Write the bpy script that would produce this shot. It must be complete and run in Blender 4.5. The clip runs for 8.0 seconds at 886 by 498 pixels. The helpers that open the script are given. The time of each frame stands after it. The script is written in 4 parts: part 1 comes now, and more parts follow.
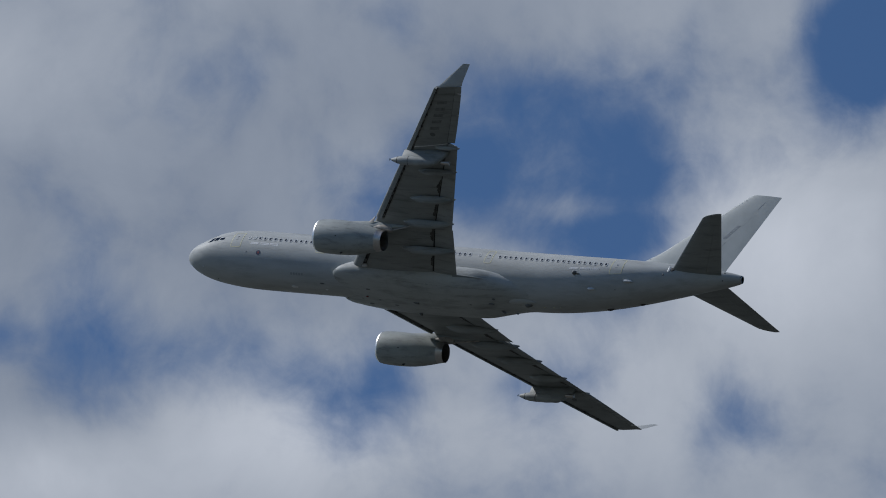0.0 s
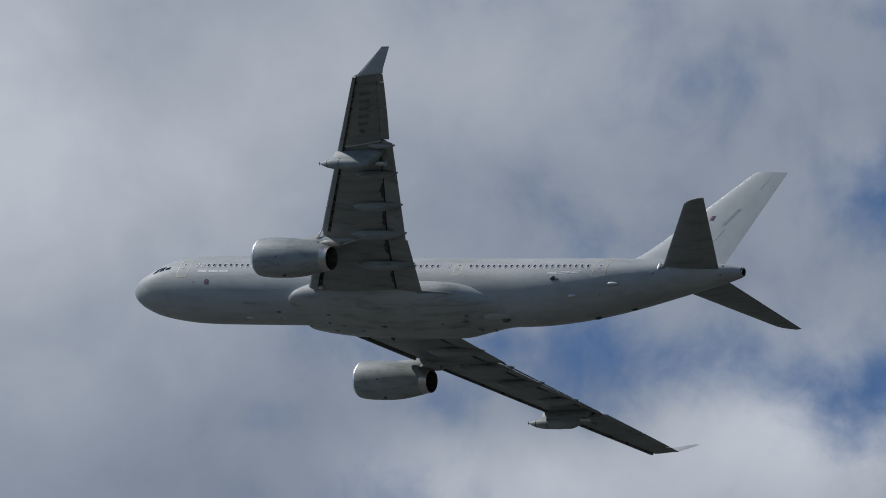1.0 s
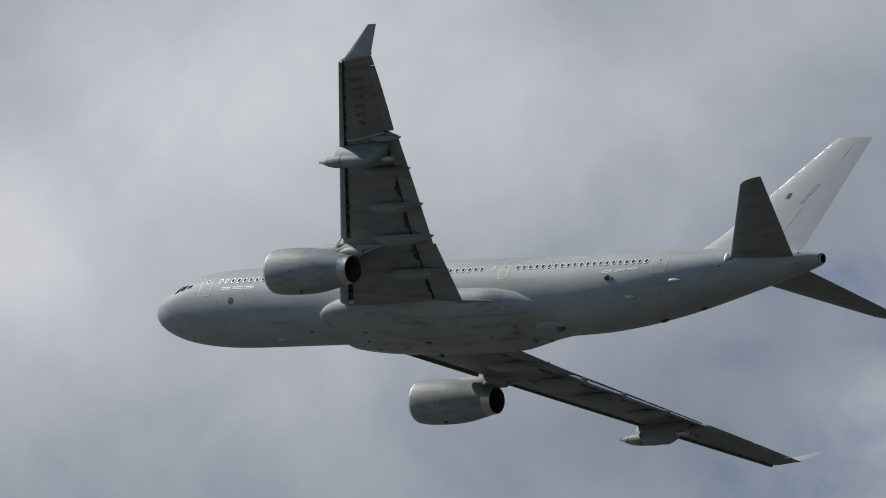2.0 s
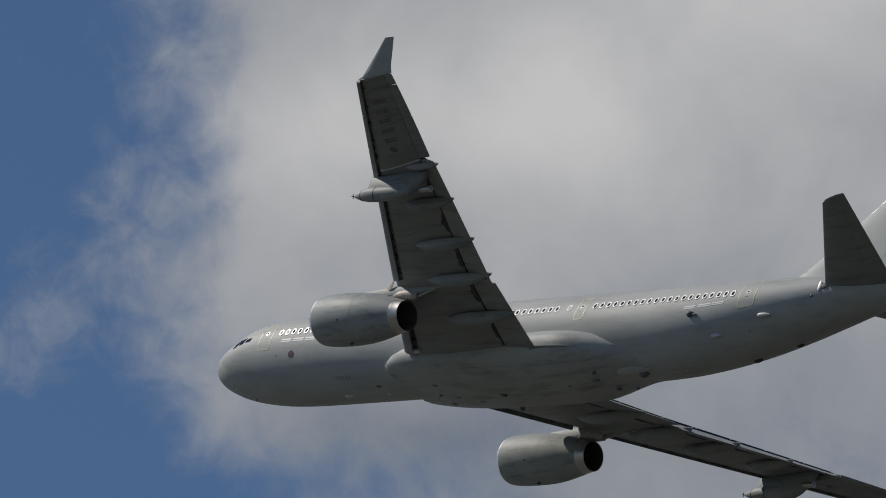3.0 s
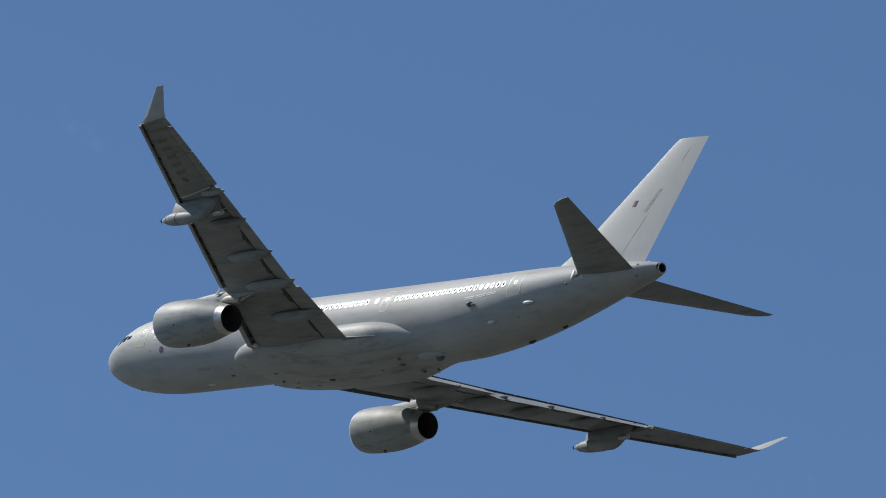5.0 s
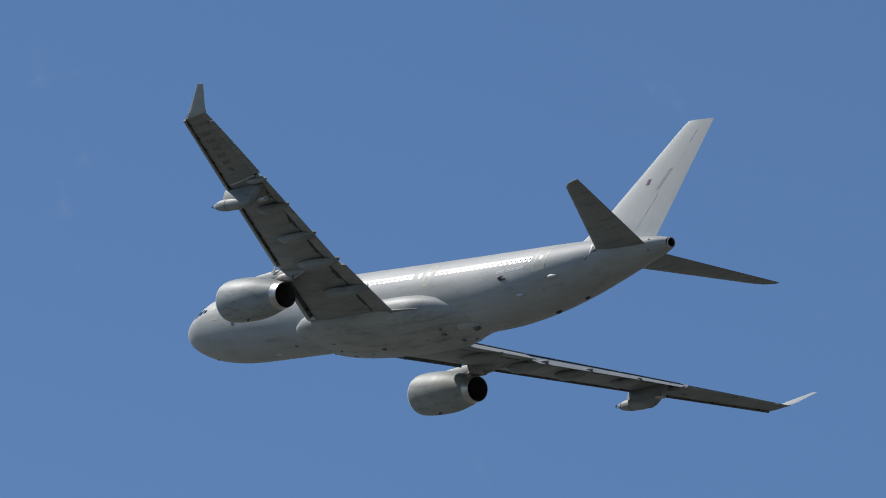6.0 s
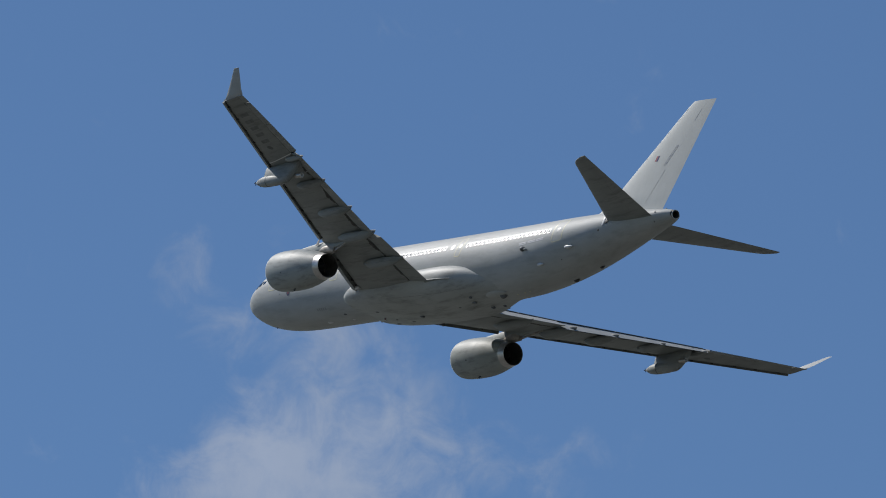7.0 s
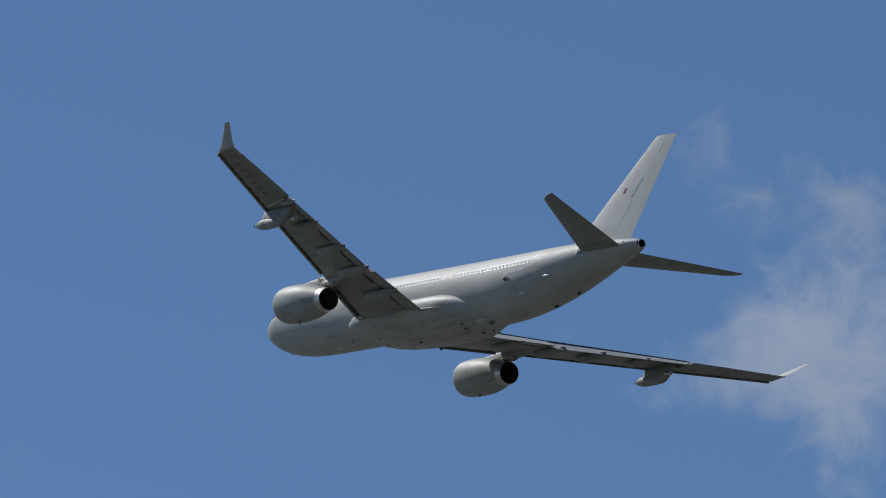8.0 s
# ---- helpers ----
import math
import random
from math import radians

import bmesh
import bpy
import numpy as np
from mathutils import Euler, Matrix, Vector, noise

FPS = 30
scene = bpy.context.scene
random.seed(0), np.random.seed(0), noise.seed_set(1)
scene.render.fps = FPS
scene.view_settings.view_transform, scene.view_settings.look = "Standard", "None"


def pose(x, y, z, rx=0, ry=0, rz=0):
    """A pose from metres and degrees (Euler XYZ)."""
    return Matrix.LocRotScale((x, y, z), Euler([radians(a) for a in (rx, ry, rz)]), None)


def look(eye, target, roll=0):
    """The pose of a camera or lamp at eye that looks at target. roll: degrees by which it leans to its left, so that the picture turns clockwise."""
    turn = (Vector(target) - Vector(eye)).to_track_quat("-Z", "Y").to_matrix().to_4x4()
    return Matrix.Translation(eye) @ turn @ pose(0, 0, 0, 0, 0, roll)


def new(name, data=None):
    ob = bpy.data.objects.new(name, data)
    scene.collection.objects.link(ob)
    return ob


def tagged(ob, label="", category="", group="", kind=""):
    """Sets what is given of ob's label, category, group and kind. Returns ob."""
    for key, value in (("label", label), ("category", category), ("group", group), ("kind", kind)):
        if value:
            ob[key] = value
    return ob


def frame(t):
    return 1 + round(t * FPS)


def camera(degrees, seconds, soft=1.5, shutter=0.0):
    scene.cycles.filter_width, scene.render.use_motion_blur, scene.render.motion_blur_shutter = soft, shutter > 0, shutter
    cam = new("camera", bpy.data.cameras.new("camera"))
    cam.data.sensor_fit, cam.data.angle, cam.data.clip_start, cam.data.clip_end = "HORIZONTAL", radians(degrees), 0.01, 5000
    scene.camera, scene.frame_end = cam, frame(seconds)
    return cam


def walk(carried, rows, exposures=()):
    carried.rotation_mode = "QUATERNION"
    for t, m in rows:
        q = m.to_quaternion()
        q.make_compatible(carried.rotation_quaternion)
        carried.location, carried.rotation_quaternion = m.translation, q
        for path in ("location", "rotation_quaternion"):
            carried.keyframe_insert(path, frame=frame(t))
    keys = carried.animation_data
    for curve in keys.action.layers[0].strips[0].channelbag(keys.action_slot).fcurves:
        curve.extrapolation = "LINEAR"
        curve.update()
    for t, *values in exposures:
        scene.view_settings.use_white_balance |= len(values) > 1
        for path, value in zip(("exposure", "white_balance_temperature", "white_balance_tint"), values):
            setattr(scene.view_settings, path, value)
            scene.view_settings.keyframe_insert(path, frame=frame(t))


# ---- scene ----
LENS = 5.984
cam = camera(LENS, 8.0, soft=1.0)
CAMERA_ROWS = (
    (0.0, pose(0, 0, 1.7, 113.502, 0.068, 0.031)),
    (0.5, pose(0, 0, 1.7, 113.604, -0.119, 1.742)),
    (1.0, pose(0, 0, 1.7, 113.530, -0.117, 3.612)),
    (1.5, pose(0, 0, 1.7, 113.359, -0.025, 5.380)),
    (2.0, pose(0, 0, 1.7, 113.130, 0.224, 7.191)),
    (2.2, pose(0, 0, 1.7, 112.939, 0.271, 7.876)),
    (3.3, pose(0, 0, 1.7, 111.952, 0.000, 12.384)),
    (3.5, pose(0, 0, 1.7, 111.826, 0.030, 13.123)),
    (4.0, pose(0, 0, 1.7, 111.219, -0.137, 15.399)),
    (4.5, pose(0, 0, 1.7, 110.588, -0.166, 17.835)),
    (5.8, pose(0, 0, 1.7, 110.054, 0.313, 23.677)),
    (6.0, pose(0, 0, 1.7, 110.028, 0.338, 24.515)),
    (6.5, pose(0, 0, 1.7, 109.798, 0.048, 26.387)),
    (7.0, pose(0, 0, 1.7, 109.436, -0.318, 28.396)),
    (7.5, pose(0, 0, 1.7, 108.954, -0.255, 30.483)),
    (8.0, pose(0, 0, 1.7, 108.615, 0.227, 32.314)),
)
walk(cam, CAMERA_ROWS, exposures=[(0.0, -0.6, 5850, 10), (0.5, -0.64, 5880, 10), (1.0, -0.52, 5950, 10), (2.0, -0.46, 6250, 10), (3.3, -0.71, 6600, 10), (3.7, -0.64, 6550, 10), (4.0, -0.5, 6450, 10), (4.5, -0.2, 6350, 10), (6.0, -0.16, 6250, 10), (7.0, -0.27, 6250, 10), (7.5, -0.36, 6200, 10), (8.0, -0.42, 6200, 10)])

# ---- world, sun ----
SUN_EL, SUN_AZ = radians(49.5), radians(82.3)  # azimuth to the left of +y
world = bpy.data.worlds.new("sky")
scene.world = world
world.use_nodes = True
wn, wl = world.node_tree.nodes, world.node_tree.links
wn.clear()
sky = wn.new("ShaderNodeTexSky")
sky.sky_type = 'NISHITA'
sky.sun_disc = False
sky.sun_elevation, sky.sun_rotation = SUN_EL, -SUN_AZ
sky.air_density, sky.dust_density, sky.ozone_density = 1.0, 0.0, 7.0
wbg = wn.new("ShaderNodeBackground")
wbg.inputs[1].default_value = 0.085
wout = wn.new("ShaderNodeOutputWorld")
wl.new(sky.outputs[0], wbg.inputs[0])
wl.new(wbg.outputs[0], wout.inputs[0])

sun_dir = Vector((-math.sin(SUN_AZ) * math.cos(SUN_EL), math.cos(SUN_AZ) * math.cos(SUN_EL), math.sin(SUN_EL)))
sun_data = bpy.data.lights.new("sun", 'SUN')
sun_data.energy, sun_data.angle, sun_data.color = 5.0, radians(0.53), (1.0, 0.94, 0.86)
sun = new("sun", sun_data)
sun.matrix_world = look(sun_dir * 50, (0, 0, 0))


# ---- materials ----
def nodes_of(name):
    m = bpy.data.materials.new(name)
    m.use_nodes = True
    nt = m.node_tree
    return m, nt, nt.nodes["Principled BSDF"]


def ramp_of(nt, stops):
    r = nt.nodes.new("ShaderNodeValToRGB")
    els = r.color_ramp.elements
    els[0].position, els[0].color = stops[0][0], (*stops[0][1], 1)
    els[1].position, els[1].color = stops[-1][0], (*stops[-1][1], 1)
    for p, c in stops[1:-1]:
        e = els.new(p)
        e.color = (*c, 1)
    return r


def noise_of(nt, scale, detail=4, rough=0.55, stretch=(1, 1, 1)):
    co = nt.nodes.new("ShaderNodeTexCoord")
    mp = nt.nodes.new("ShaderNodeMapping")
    mp.inputs["Scale"].default_value = stretch
    n = nt.nodes.new("ShaderNodeTexNoise")
    n.inputs["Scale"].default_value, n.inputs["Detail"].default_value, n.inputs["Roughness"].default_value = scale, detail, rough
    nt.links.new(co.outputs["Object"], mp.inputs[0])
    nt.links.new(mp.outputs[0], n.inputs["Vector"])
    return n


def surface(name, a, b, rough=0.45, metal=0.0, scale=1.2, stretch=(1, 1, 1), bump=0.0, fine=14.0, rough_b=None, spec=0.5, grime=0.0):
    """Two tones mixed by broad streaks and fine grain."""
    m, nt, p = nodes_of(name)
    big, small = noise_of(nt, scale, 5, 0.6, stretch), noise_of(nt, fine, 3, 0.6)
    mix = nt.nodes.new("ShaderNodeMath")
    mix.operation = 'MULTIPLY_ADD'
    mix.inputs[1].default_value = 0.3
    nt.links.new(small.outputs[0], mix.inputs[0])
    sub = nt.nodes.new("ShaderNodeMath")
    sub.operation = 'SUBTRACT'
    sub.inputs[1].default_value = 0.15
    nt.links.new(big.outputs[0], sub.inputs[0])
    nt.links.new(sub.outputs[0], mix.inputs[2])
    r = ramp_of(nt, [(0.3, a), (0.7, b)])
    nt.links.new(mix.outputs[0], r.inputs[0])
    if grime:
        g1 = noise_of(nt, scale * 1.7, 7, 0.68, tuple(k * q for k, q in zip(stretch, (0.7, 1.3, 1.3))))
        gr1 = ramp_of(nt, [(0.50, (1, 1, 1)), (0.60, (1 - 0.5 * grime,) * 3), (0.74, (1 - grime, 1 - 1.04 * grime, 1 - 1.12 * grime))])
        nt.links.new(g1.outputs[0], gr1.inputs[0])
        mul = nt.nodes.new("ShaderNodeMix")
        mul.data_type, mul.blend_type = 'RGBA', 'MULTIPLY'
        mul.inputs["Factor"].default_value = 1.0
        nt.links.new(r.outputs[0], mul.inputs["A"])
        nt.links.new(gr1.outputs[0], mul.inputs["B"])
        nt.links.new(mul.outputs["Result"], p.inputs["Base Color"])
    else:
        nt.links.new(r.outputs[0], p.inputs["Base Color"])
    mr = nt.nodes.new("ShaderNodeMapRange")
    mr.inputs["From Min"].default_value, mr.inputs["From Max"].default_value = 0.3, 0.7
    mr.inputs["To Min"].default_value, mr.inputs["To Max"].default_value = rough, rough_b or rough + 0.12
    nt.links.new(big.outputs[0], mr.inputs[0])
    nt.links.new(mr.outputs[0], p.inputs["Roughness"])
    p.inputs["Metallic"].default_value = metal
    p.inputs["Specular IOR Level"].default_value = spec
    if bump:
        bp = nt.nodes.new("ShaderNodeBump")
        bp.inputs["Strength"].default_value, bp.inputs["Distance"].default_value = bump, 0.02
        nt.links.new(big.outputs[0], bp.inputs["Height"])
        nt.links.new(bp.outputs[0], p.inputs["Normal"])
    return m


GREY = surface("grey_paint", (0.375, 0.388, 0.372), (0.465, 0.478, 0.462), 0.53, spec=0.27, grime=0.2, stretch=(0.35, 1, 1), scale=0.7, bump=0.05)
# Darker than the fuselage grey, on wings and tailplane alike.
WING_GREY = surface("darker_wing_grey", (0.225, 0.24, 0.228), (0.305, 0.316, 0.305), 0.5, spec=0.3, grime=0.38, stretch=(0.3, 1, 1), scale=0.9, bump=0.05)
BELLY = surface("stained_belly_paint", (0.345, 0.36, 0.345), (0.44, 0.455, 0.435), 0.5, spec=0.3, grime=0.45, stretch=(0.4, 1, 1), scale=0.55, bump=0.06)
TAIL_GREY = surface("fin_paint", (0.38, 0.40, 0.385), (0.45, 0.47, 0.455), 0.55, spec=0.25, stretch=(1, 1, 0.5), scale=0.8)
NACELLE = surface("nacelle_paint", (0.295, 0.315, 0.30), (0.38, 0.40, 0.385), 0.5, spec=0.28, grime=0.4, stretch=(0.4, 1, 1), scale=1.1, bump=0.04)
METAL = surface("polished_metal", (0.62, 0.62, 0.61), (0.75, 0.74, 0.72), 0.38, 0.9, scale=3)
HOT = surface("heat_stained_metal", (0.34, 0.31, 0.27), (0.50, 0.47, 0.43), 0.35, 0.85, scale=2.5)
NOZZLE = surface("silvery_nozzle_metal", (0.42, 0.40, 0.37), (0.58, 0.56, 0.53), 0.33, 0.9, scale=2.5)
TAN = surface("tan_heat_stain", (0.22, 0.19, 0.15), (0.36, 0.32, 0.27), 0.5, 0.1, scale=2.0, grime=0.5)
SHIELD_TAN = surface("pale_heat_shield", (0.30, 0.27, 0.23), (0.50, 0.46, 0.41), 0.5, 0.1, scale=2.6, grime=0.45)
DARK = surface("dark_cavity", (0.012, 0.012, 0.012), (0.03, 0.03, 0.03), 0.7, scale=4)
# Used for small dark fittings and joints, and to fill the slat gap.
NEAR_BLACK = surface("near_black_grey", (0.03, 0.03, 0.03), (0.07, 0.07, 0.065), 0.6, scale=4)
RIM = surface("pale_window_rim", (0.50, 0.51, 0.50), (0.60, 0.61, 0.60), 0.33, 0.08, scale=6)
BLISTER = surface("pale_fairing_paint", (0.55, 0.56, 0.55), (0.70, 0.70, 0.69), 0.45, scale=5)
WHITE = surface("white_marking", (0.66, 0.66, 0.65), (0.78, 0.78, 0.77), 0.4, scale=5)
YELLOW = surface("pale_yellow_marking", (0.60, 0.57, 0.34), (0.70, 0.66, 0.42), 0.45, scale=5)
MARK = surface("dark_grey_marking", (0.09, 0.095, 0.095), (0.13, 0.135, 0.135), 0.5, scale=5)
SERIAL = surface("faded_serial_paint", (0.12, 0.125, 0.125), (0.22, 0.23, 0.225), 0.5, scale=3, spec=0.3)
FIN_MARK = surface("fin_serial_paint", (0.25, 0.26, 0.26), (0.33, 0.34, 0.34), 0.25, scale=3)
TAIL_MARK = surface("faint_fin_lettering", (0.31, 0.32, 0.32), (0.38, 0.39, 0.39), 0.3, scale=3)
FAINT = surface("faint_stencil_paint", (0.25, 0.265, 0.26), (0.31, 0.325, 0.32), 0.5, scale=3, spec=0.3)
GAP_MARK = surface("gap_patch", (0.035, 0.034, 0.031), (0.11, 0.108, 0.10), 0.6, scale=2.2, spec=0.2)
FLAG_BLUE = surface("flag_blue_paint", (0.035, 0.04, 0.13), (0.05, 0.055, 0.17), 0.6, scale=5, spec=0.15)
FLAG_RED = surface("flag_red_paint", (0.20, 0.025, 0.035), (0.27, 0.04, 0.05), 0.5, scale=5, spec=0.25)
RED = surface("dull_red_marking", (0.24, 0.05, 0.045), (0.32, 0.08, 0.07), 0.45, scale=5)
BLUE = surface("dull_blue_marking", (0.06, 0.06, 0.10), (0.09, 0.09, 0.14), 0.45, scale=5)
POD = surface("pod_paint", (0.27, 0.285, 0.275), (0.36, 0.375, 0.365), 0.5, spec=0.3, grime=0.3, scale=2, stretch=(0.5, 1, 1))
LAMP_RED = surface("red_beacon_lens", (0.10, 0.015, 0.012), (0.16, 0.02, 0.016), 0.2, scale=5)


def glass(name, tint, rough=0.04):
    m, nt, p = nodes_of(name)
    n = noise_of(nt, 9, 2)
    r = ramp_of(nt, [(0.3, tint), (0.7, tuple(c * 1.6 for c in tint))])
    nt.links.new(n.outputs[0], r.inputs[0])
    nt.links.new(r.outputs[0], p.inputs["Base Color"])
    p.inputs["Roughness"].default_value = rough
    p.inputs["Specular IOR Level"].default_value = 0.7
    return m


PANE = glass("cabin_pane", (0.03, 0.032, 0.034), 0.02)
SHIELD = glass("cockpit_glass", (0.01, 0.012, 0.015), 0.05)

# ---- ground ----
GROUND_TONE, gnt, gp = nodes_of("ground_bounce_ramp")
gn = noise_of(gnt, 0.01, 8, 0.6)
gr = ramp_of(gnt, [(0.3, (0.016, 0.018, 0.016)), (0.55, (0.028, 0.030, 0.027)), (0.75, (0.048, 0.048, 0.043))])
gnt.links.new(gn.outputs[0], gr.inputs[0])
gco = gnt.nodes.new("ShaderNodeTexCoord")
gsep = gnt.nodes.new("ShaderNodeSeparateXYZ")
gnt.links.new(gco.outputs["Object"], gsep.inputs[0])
gmr = gnt.nodes.new("ShaderNodeMapRange")  # made-up ramp on unseen ground: paler to the west bounces more light up
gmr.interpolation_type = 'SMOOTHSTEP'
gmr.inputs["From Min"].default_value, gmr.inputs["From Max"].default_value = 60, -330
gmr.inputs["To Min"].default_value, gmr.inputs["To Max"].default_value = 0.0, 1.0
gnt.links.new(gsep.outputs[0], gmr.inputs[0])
gpale = ramp_of(gnt, [(0.3, (0.062, 0.063, 0.055)), (0.55, (0.094, 0.095, 0.084)), (0.75, (0.138, 0.135, 0.122))])
gnt.links.new(gn.outputs[0], gpale.inputs[0])
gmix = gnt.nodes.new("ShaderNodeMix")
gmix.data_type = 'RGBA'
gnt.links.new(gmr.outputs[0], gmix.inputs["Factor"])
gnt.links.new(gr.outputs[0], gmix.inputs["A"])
gnt.links.new(gpale.outputs[0], gmix.inputs["B"])
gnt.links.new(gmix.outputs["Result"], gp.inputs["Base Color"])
gp.inputs["Roughness"].default_value = 0.95


def link(name, bm, material, smooth=True, sharp=40):
    me = bpy.data.meshes.new(name)
    bmesh.ops.recalc_face_normals(bm, faces=bm.faces[:])
    if smooth:
        for f in bm.faces:
            f.smooth = True
        lim = radians(sharp)
        for e in bm.edges:
            if len(e.link_faces) == 2 and e.calc_face_angle(0) > lim:
                e.smooth = False
    bm.to_mesh(me)
    bm.free()
    me.materials.append(material)
    return new(name, me)


gb = bmesh.new()
rings = [gb.verts.new((0, 0, 0))]
prev = None
for r in (60, 250, 800, 2200, 4700):
    ring = [gb.verts.new((r * math.cos(a * math.tau / 64), r * math.sin(a * math.tau / 64), 0)) for a in range(64)]
    for k in range(64):
        if prev:
            gb.faces.new((prev[k], ring[k], ring[(k + 1) % 64], prev[(k + 1) % 64]))
        else:
            gb.faces.new((rings[0], ring[k], ring[(k + 1) % 64]))
    prev = ring
ground = link("ground", gb, GROUND_TONE, False)
tagged(ground, "unseen ground sheet, made paler to the west for bounced light", "ground", kind="structure")

# ---- cloud backdrop: a far sheet of sky with cloud, in degrees of azimuth (left) and elevation ----
CLOUD = bpy.data.materials.new("cloud_vapour")
CLOUD.use_nodes = True
cnt = CLOUD.node_tree
cnt.nodes.clear()


def cmath(op, a, b=None, c=None, clamp=False):
    n = cnt.nodes.new("ShaderNodeMath")
    n.operation, n.use_clamp = op, clamp
    for k, v in enumerate((a, b, c)):
        if v is None:
            continue
        if isinstance(v, (int, float)):
            n.inputs[k].default_value = v
        else:
            cnt.links.new(v, n.inputs[k])
    return n.outputs[0]


cuv = cnt.nodes.new("ShaderNodeUVMap")
cuv.uv_map = "sky"
csep = cnt.nodes.new("ShaderNodeSeparateXYZ")
cnt.links.new(cuv.outputs[0], csep.inputs[0])


def cnoise(scale, detail, rough, distort=0.0, offset=(0, 0, 0), stretch=(1, 1, 1)):
    mp = cnt.nodes.new("ShaderNodeMapping")
    mp.inputs["Location"].default_value, mp.inputs["Scale"].default_value = offset, stretch
    cnt.links.new(cuv.outputs[0], mp.inputs[0])
    n = cnt.nodes.new("ShaderNodeTexNoise")
    n.inputs["Scale"].default_value, n.inputs["Detail"].default_value = scale, detail
    n.inputs["Roughness"].default_value, n.inputs["Distortion"].default_value = rough, distort
    cnt.links.new(mp.outputs[0], n.inputs["Vector"])
    return n.outputs[0]


def cspot(u, v, ru, rv):
    """1 in the middle of a soft oval, 0 at its rim."""
    a = cmath('MULTIPLY', cmath('SUBTRACT', csep.outputs[0], u), 1 / ru)
    b = cmath('MULTIPLY', cmath('SUBTRACT', csep.outputs[1], v), 1 / rv)
    q = cmath('ADD', cmath('MULTIPLY', a, a), cmath('MULTIPLY', b, b))
    return cmath('POWER', 2.7183, cmath('MULTIPLY', q, -1.0))


# (azimuth, elevation, radii, strength): the thick bank, the gaps in it, the thin wisps
CLOUD_SPOTS = [
    (0.22, 24.33, 0.50, 0.50, 0.25),
    (15.95, 21.52, 0.37, 0.23, -0.45),
    (14.82, 21.34, 0.25, 0.31, 0.30),
    (14.81, 21.87, 0.29, 0.23, -0.30),
    (1.89, 22.84, 1.08, 0.31, -0.30),
    (-1.18, 22.98, 0.50, 0.57, -0.35),
    (-1.09, 24.73, 0.67, 0.34, -0.30),
    (3.17, 22.74, 0.54, 0.23, 0.28),
    (0.60, 22.47, 0.70, 0.42, -0.40),
    (-1.95, 24.03, 0.63, 0.42, -0.40),
    (0.02, 24.23, 0.50, 0.46, -0.35),
    (-0.90, 23.65, 0.96, 0.23, -0.40),
    (0.60, 23.93, 0.54, 0.34, -0.30),
    (2.84, 22.87, 0.91, 0.23, -0.30),
    (-0.78, 24.24, 1.01, 0.57, -0.95),
    (0.06, 24.02, 0.50, 0.27, -0.50),
    (-1.32, 23.66, 0.46, 0.31, -0.50),
    (-0.67, 22.60, 0.41, 0.23, -0.60),
    (3.05, 22.61, 0.58, 0.25, -0.80),
    (4.01, 22.94, 0.91, 0.27, -0.35),
    (3.30, 22.87, 0.33, 0.19, -0.30),
    (-1.11, 23.78, 0.54, 0.10, 0.40),
    (-3.06, 24.92, 0.42, 0.46, -1.20),
    (0.68, 22.40, 0.45, 0.34, -0.75),
    (0.39, 22.70, 0.25, 0.23, -0.40),
    (-2.56, 23.37, 0.83, 0.57, 0.40),
    (1.91, 24.60, 0.34, 0.31, -0.30),
    (1.39, 24.72, 0.25, 0.23, -0.30),
    (2.60, 22.69, 1.24, 0.32, -0.32),
    (3.38, 22.51, 0.62, 0.31, 0.30),
    (2.50, 23.11, 0.46, 0.46, -0.20),
    (4.92, 22.38, 0.33, 0.15, -0.40),
    (2.62, 23.19, 0.37, 0.50, -0.40),
    (3.63, 22.51, 0.33, 0.19, -0.45),
    (2.65, 21.97, 0.62, 0.31, 0.40),
    (4.41, 22.28, 0.83, 0.31, 0.30),
    (1.31, 22.23, 1.03, 0.31, 0.25),
    (8.28, 23.67, 3.75, 1.72, 0.50),
    (8.27, 21.76, 2.47, 0.57, 0.20),
    (4.36, 22.11, 1.03, 0.95, -0.30),
    (11.18, 22.73, 1.45, 0.95, 0.30),
    (14.86, 21.56, 0.78, 0.42, 0.52),
    (13.84, 21.95, 0.82, 0.50, 0.50),
    (12.74, 20.06, 0.89, 0.46, -0.60),
    (10.79, 21.35, 1.44, 0.27, -0.25),
    (12.23, 20.60, 1.22, 0.31, -0.55),
    (14.57, 20.87, 1.02, 0.23, -0.20),
    (30.40, 19.37, 0.36, 0.34, 0.50),
    (29.86, 19.00, 0.61, 0.38, 0.45),
    (29.38, 18.46, 0.77, 0.53, 0.52),
    (28.80, 18.41, 0.52, 0.42, 0.40),
    (29.46, 17.33, 0.60, 0.46, 0.60),
    (30.10, 17.97, 0.72, 0.42, 0.66),
    (30.42, 17.70, 0.60, 0.27, 0.45),
    (28.98, 17.77, 1.20, 0.42, 0.50),
    (28.01, 18.00, 1.00, 0.50, 0.42),
    (29.29, 18.98, 0.28, 0.46, 0.45),
    (0.62, 23.80, 0.40, 0.35, -0.28),
    (3.00, 22.60, 0.50, 0.20, 0.38),
    (2.50, 22.80, 0.80, 0.26, 0.22),
    (0.35, 25.10, 0.25, 0.25, -0.45),
    (0.70, 22.46, 0.45, 0.34, 0.10),
    (-0.80, 23.40, 0.70, 0.30, -0.25),
    (12.55, 19.80, 0.60, 0.42, -0.45),
    (-3.20, 24.80, 0.40, 0.50, -0.70),
    (-2.10, 22.30, 0.40, 0.30, -0.50),
]
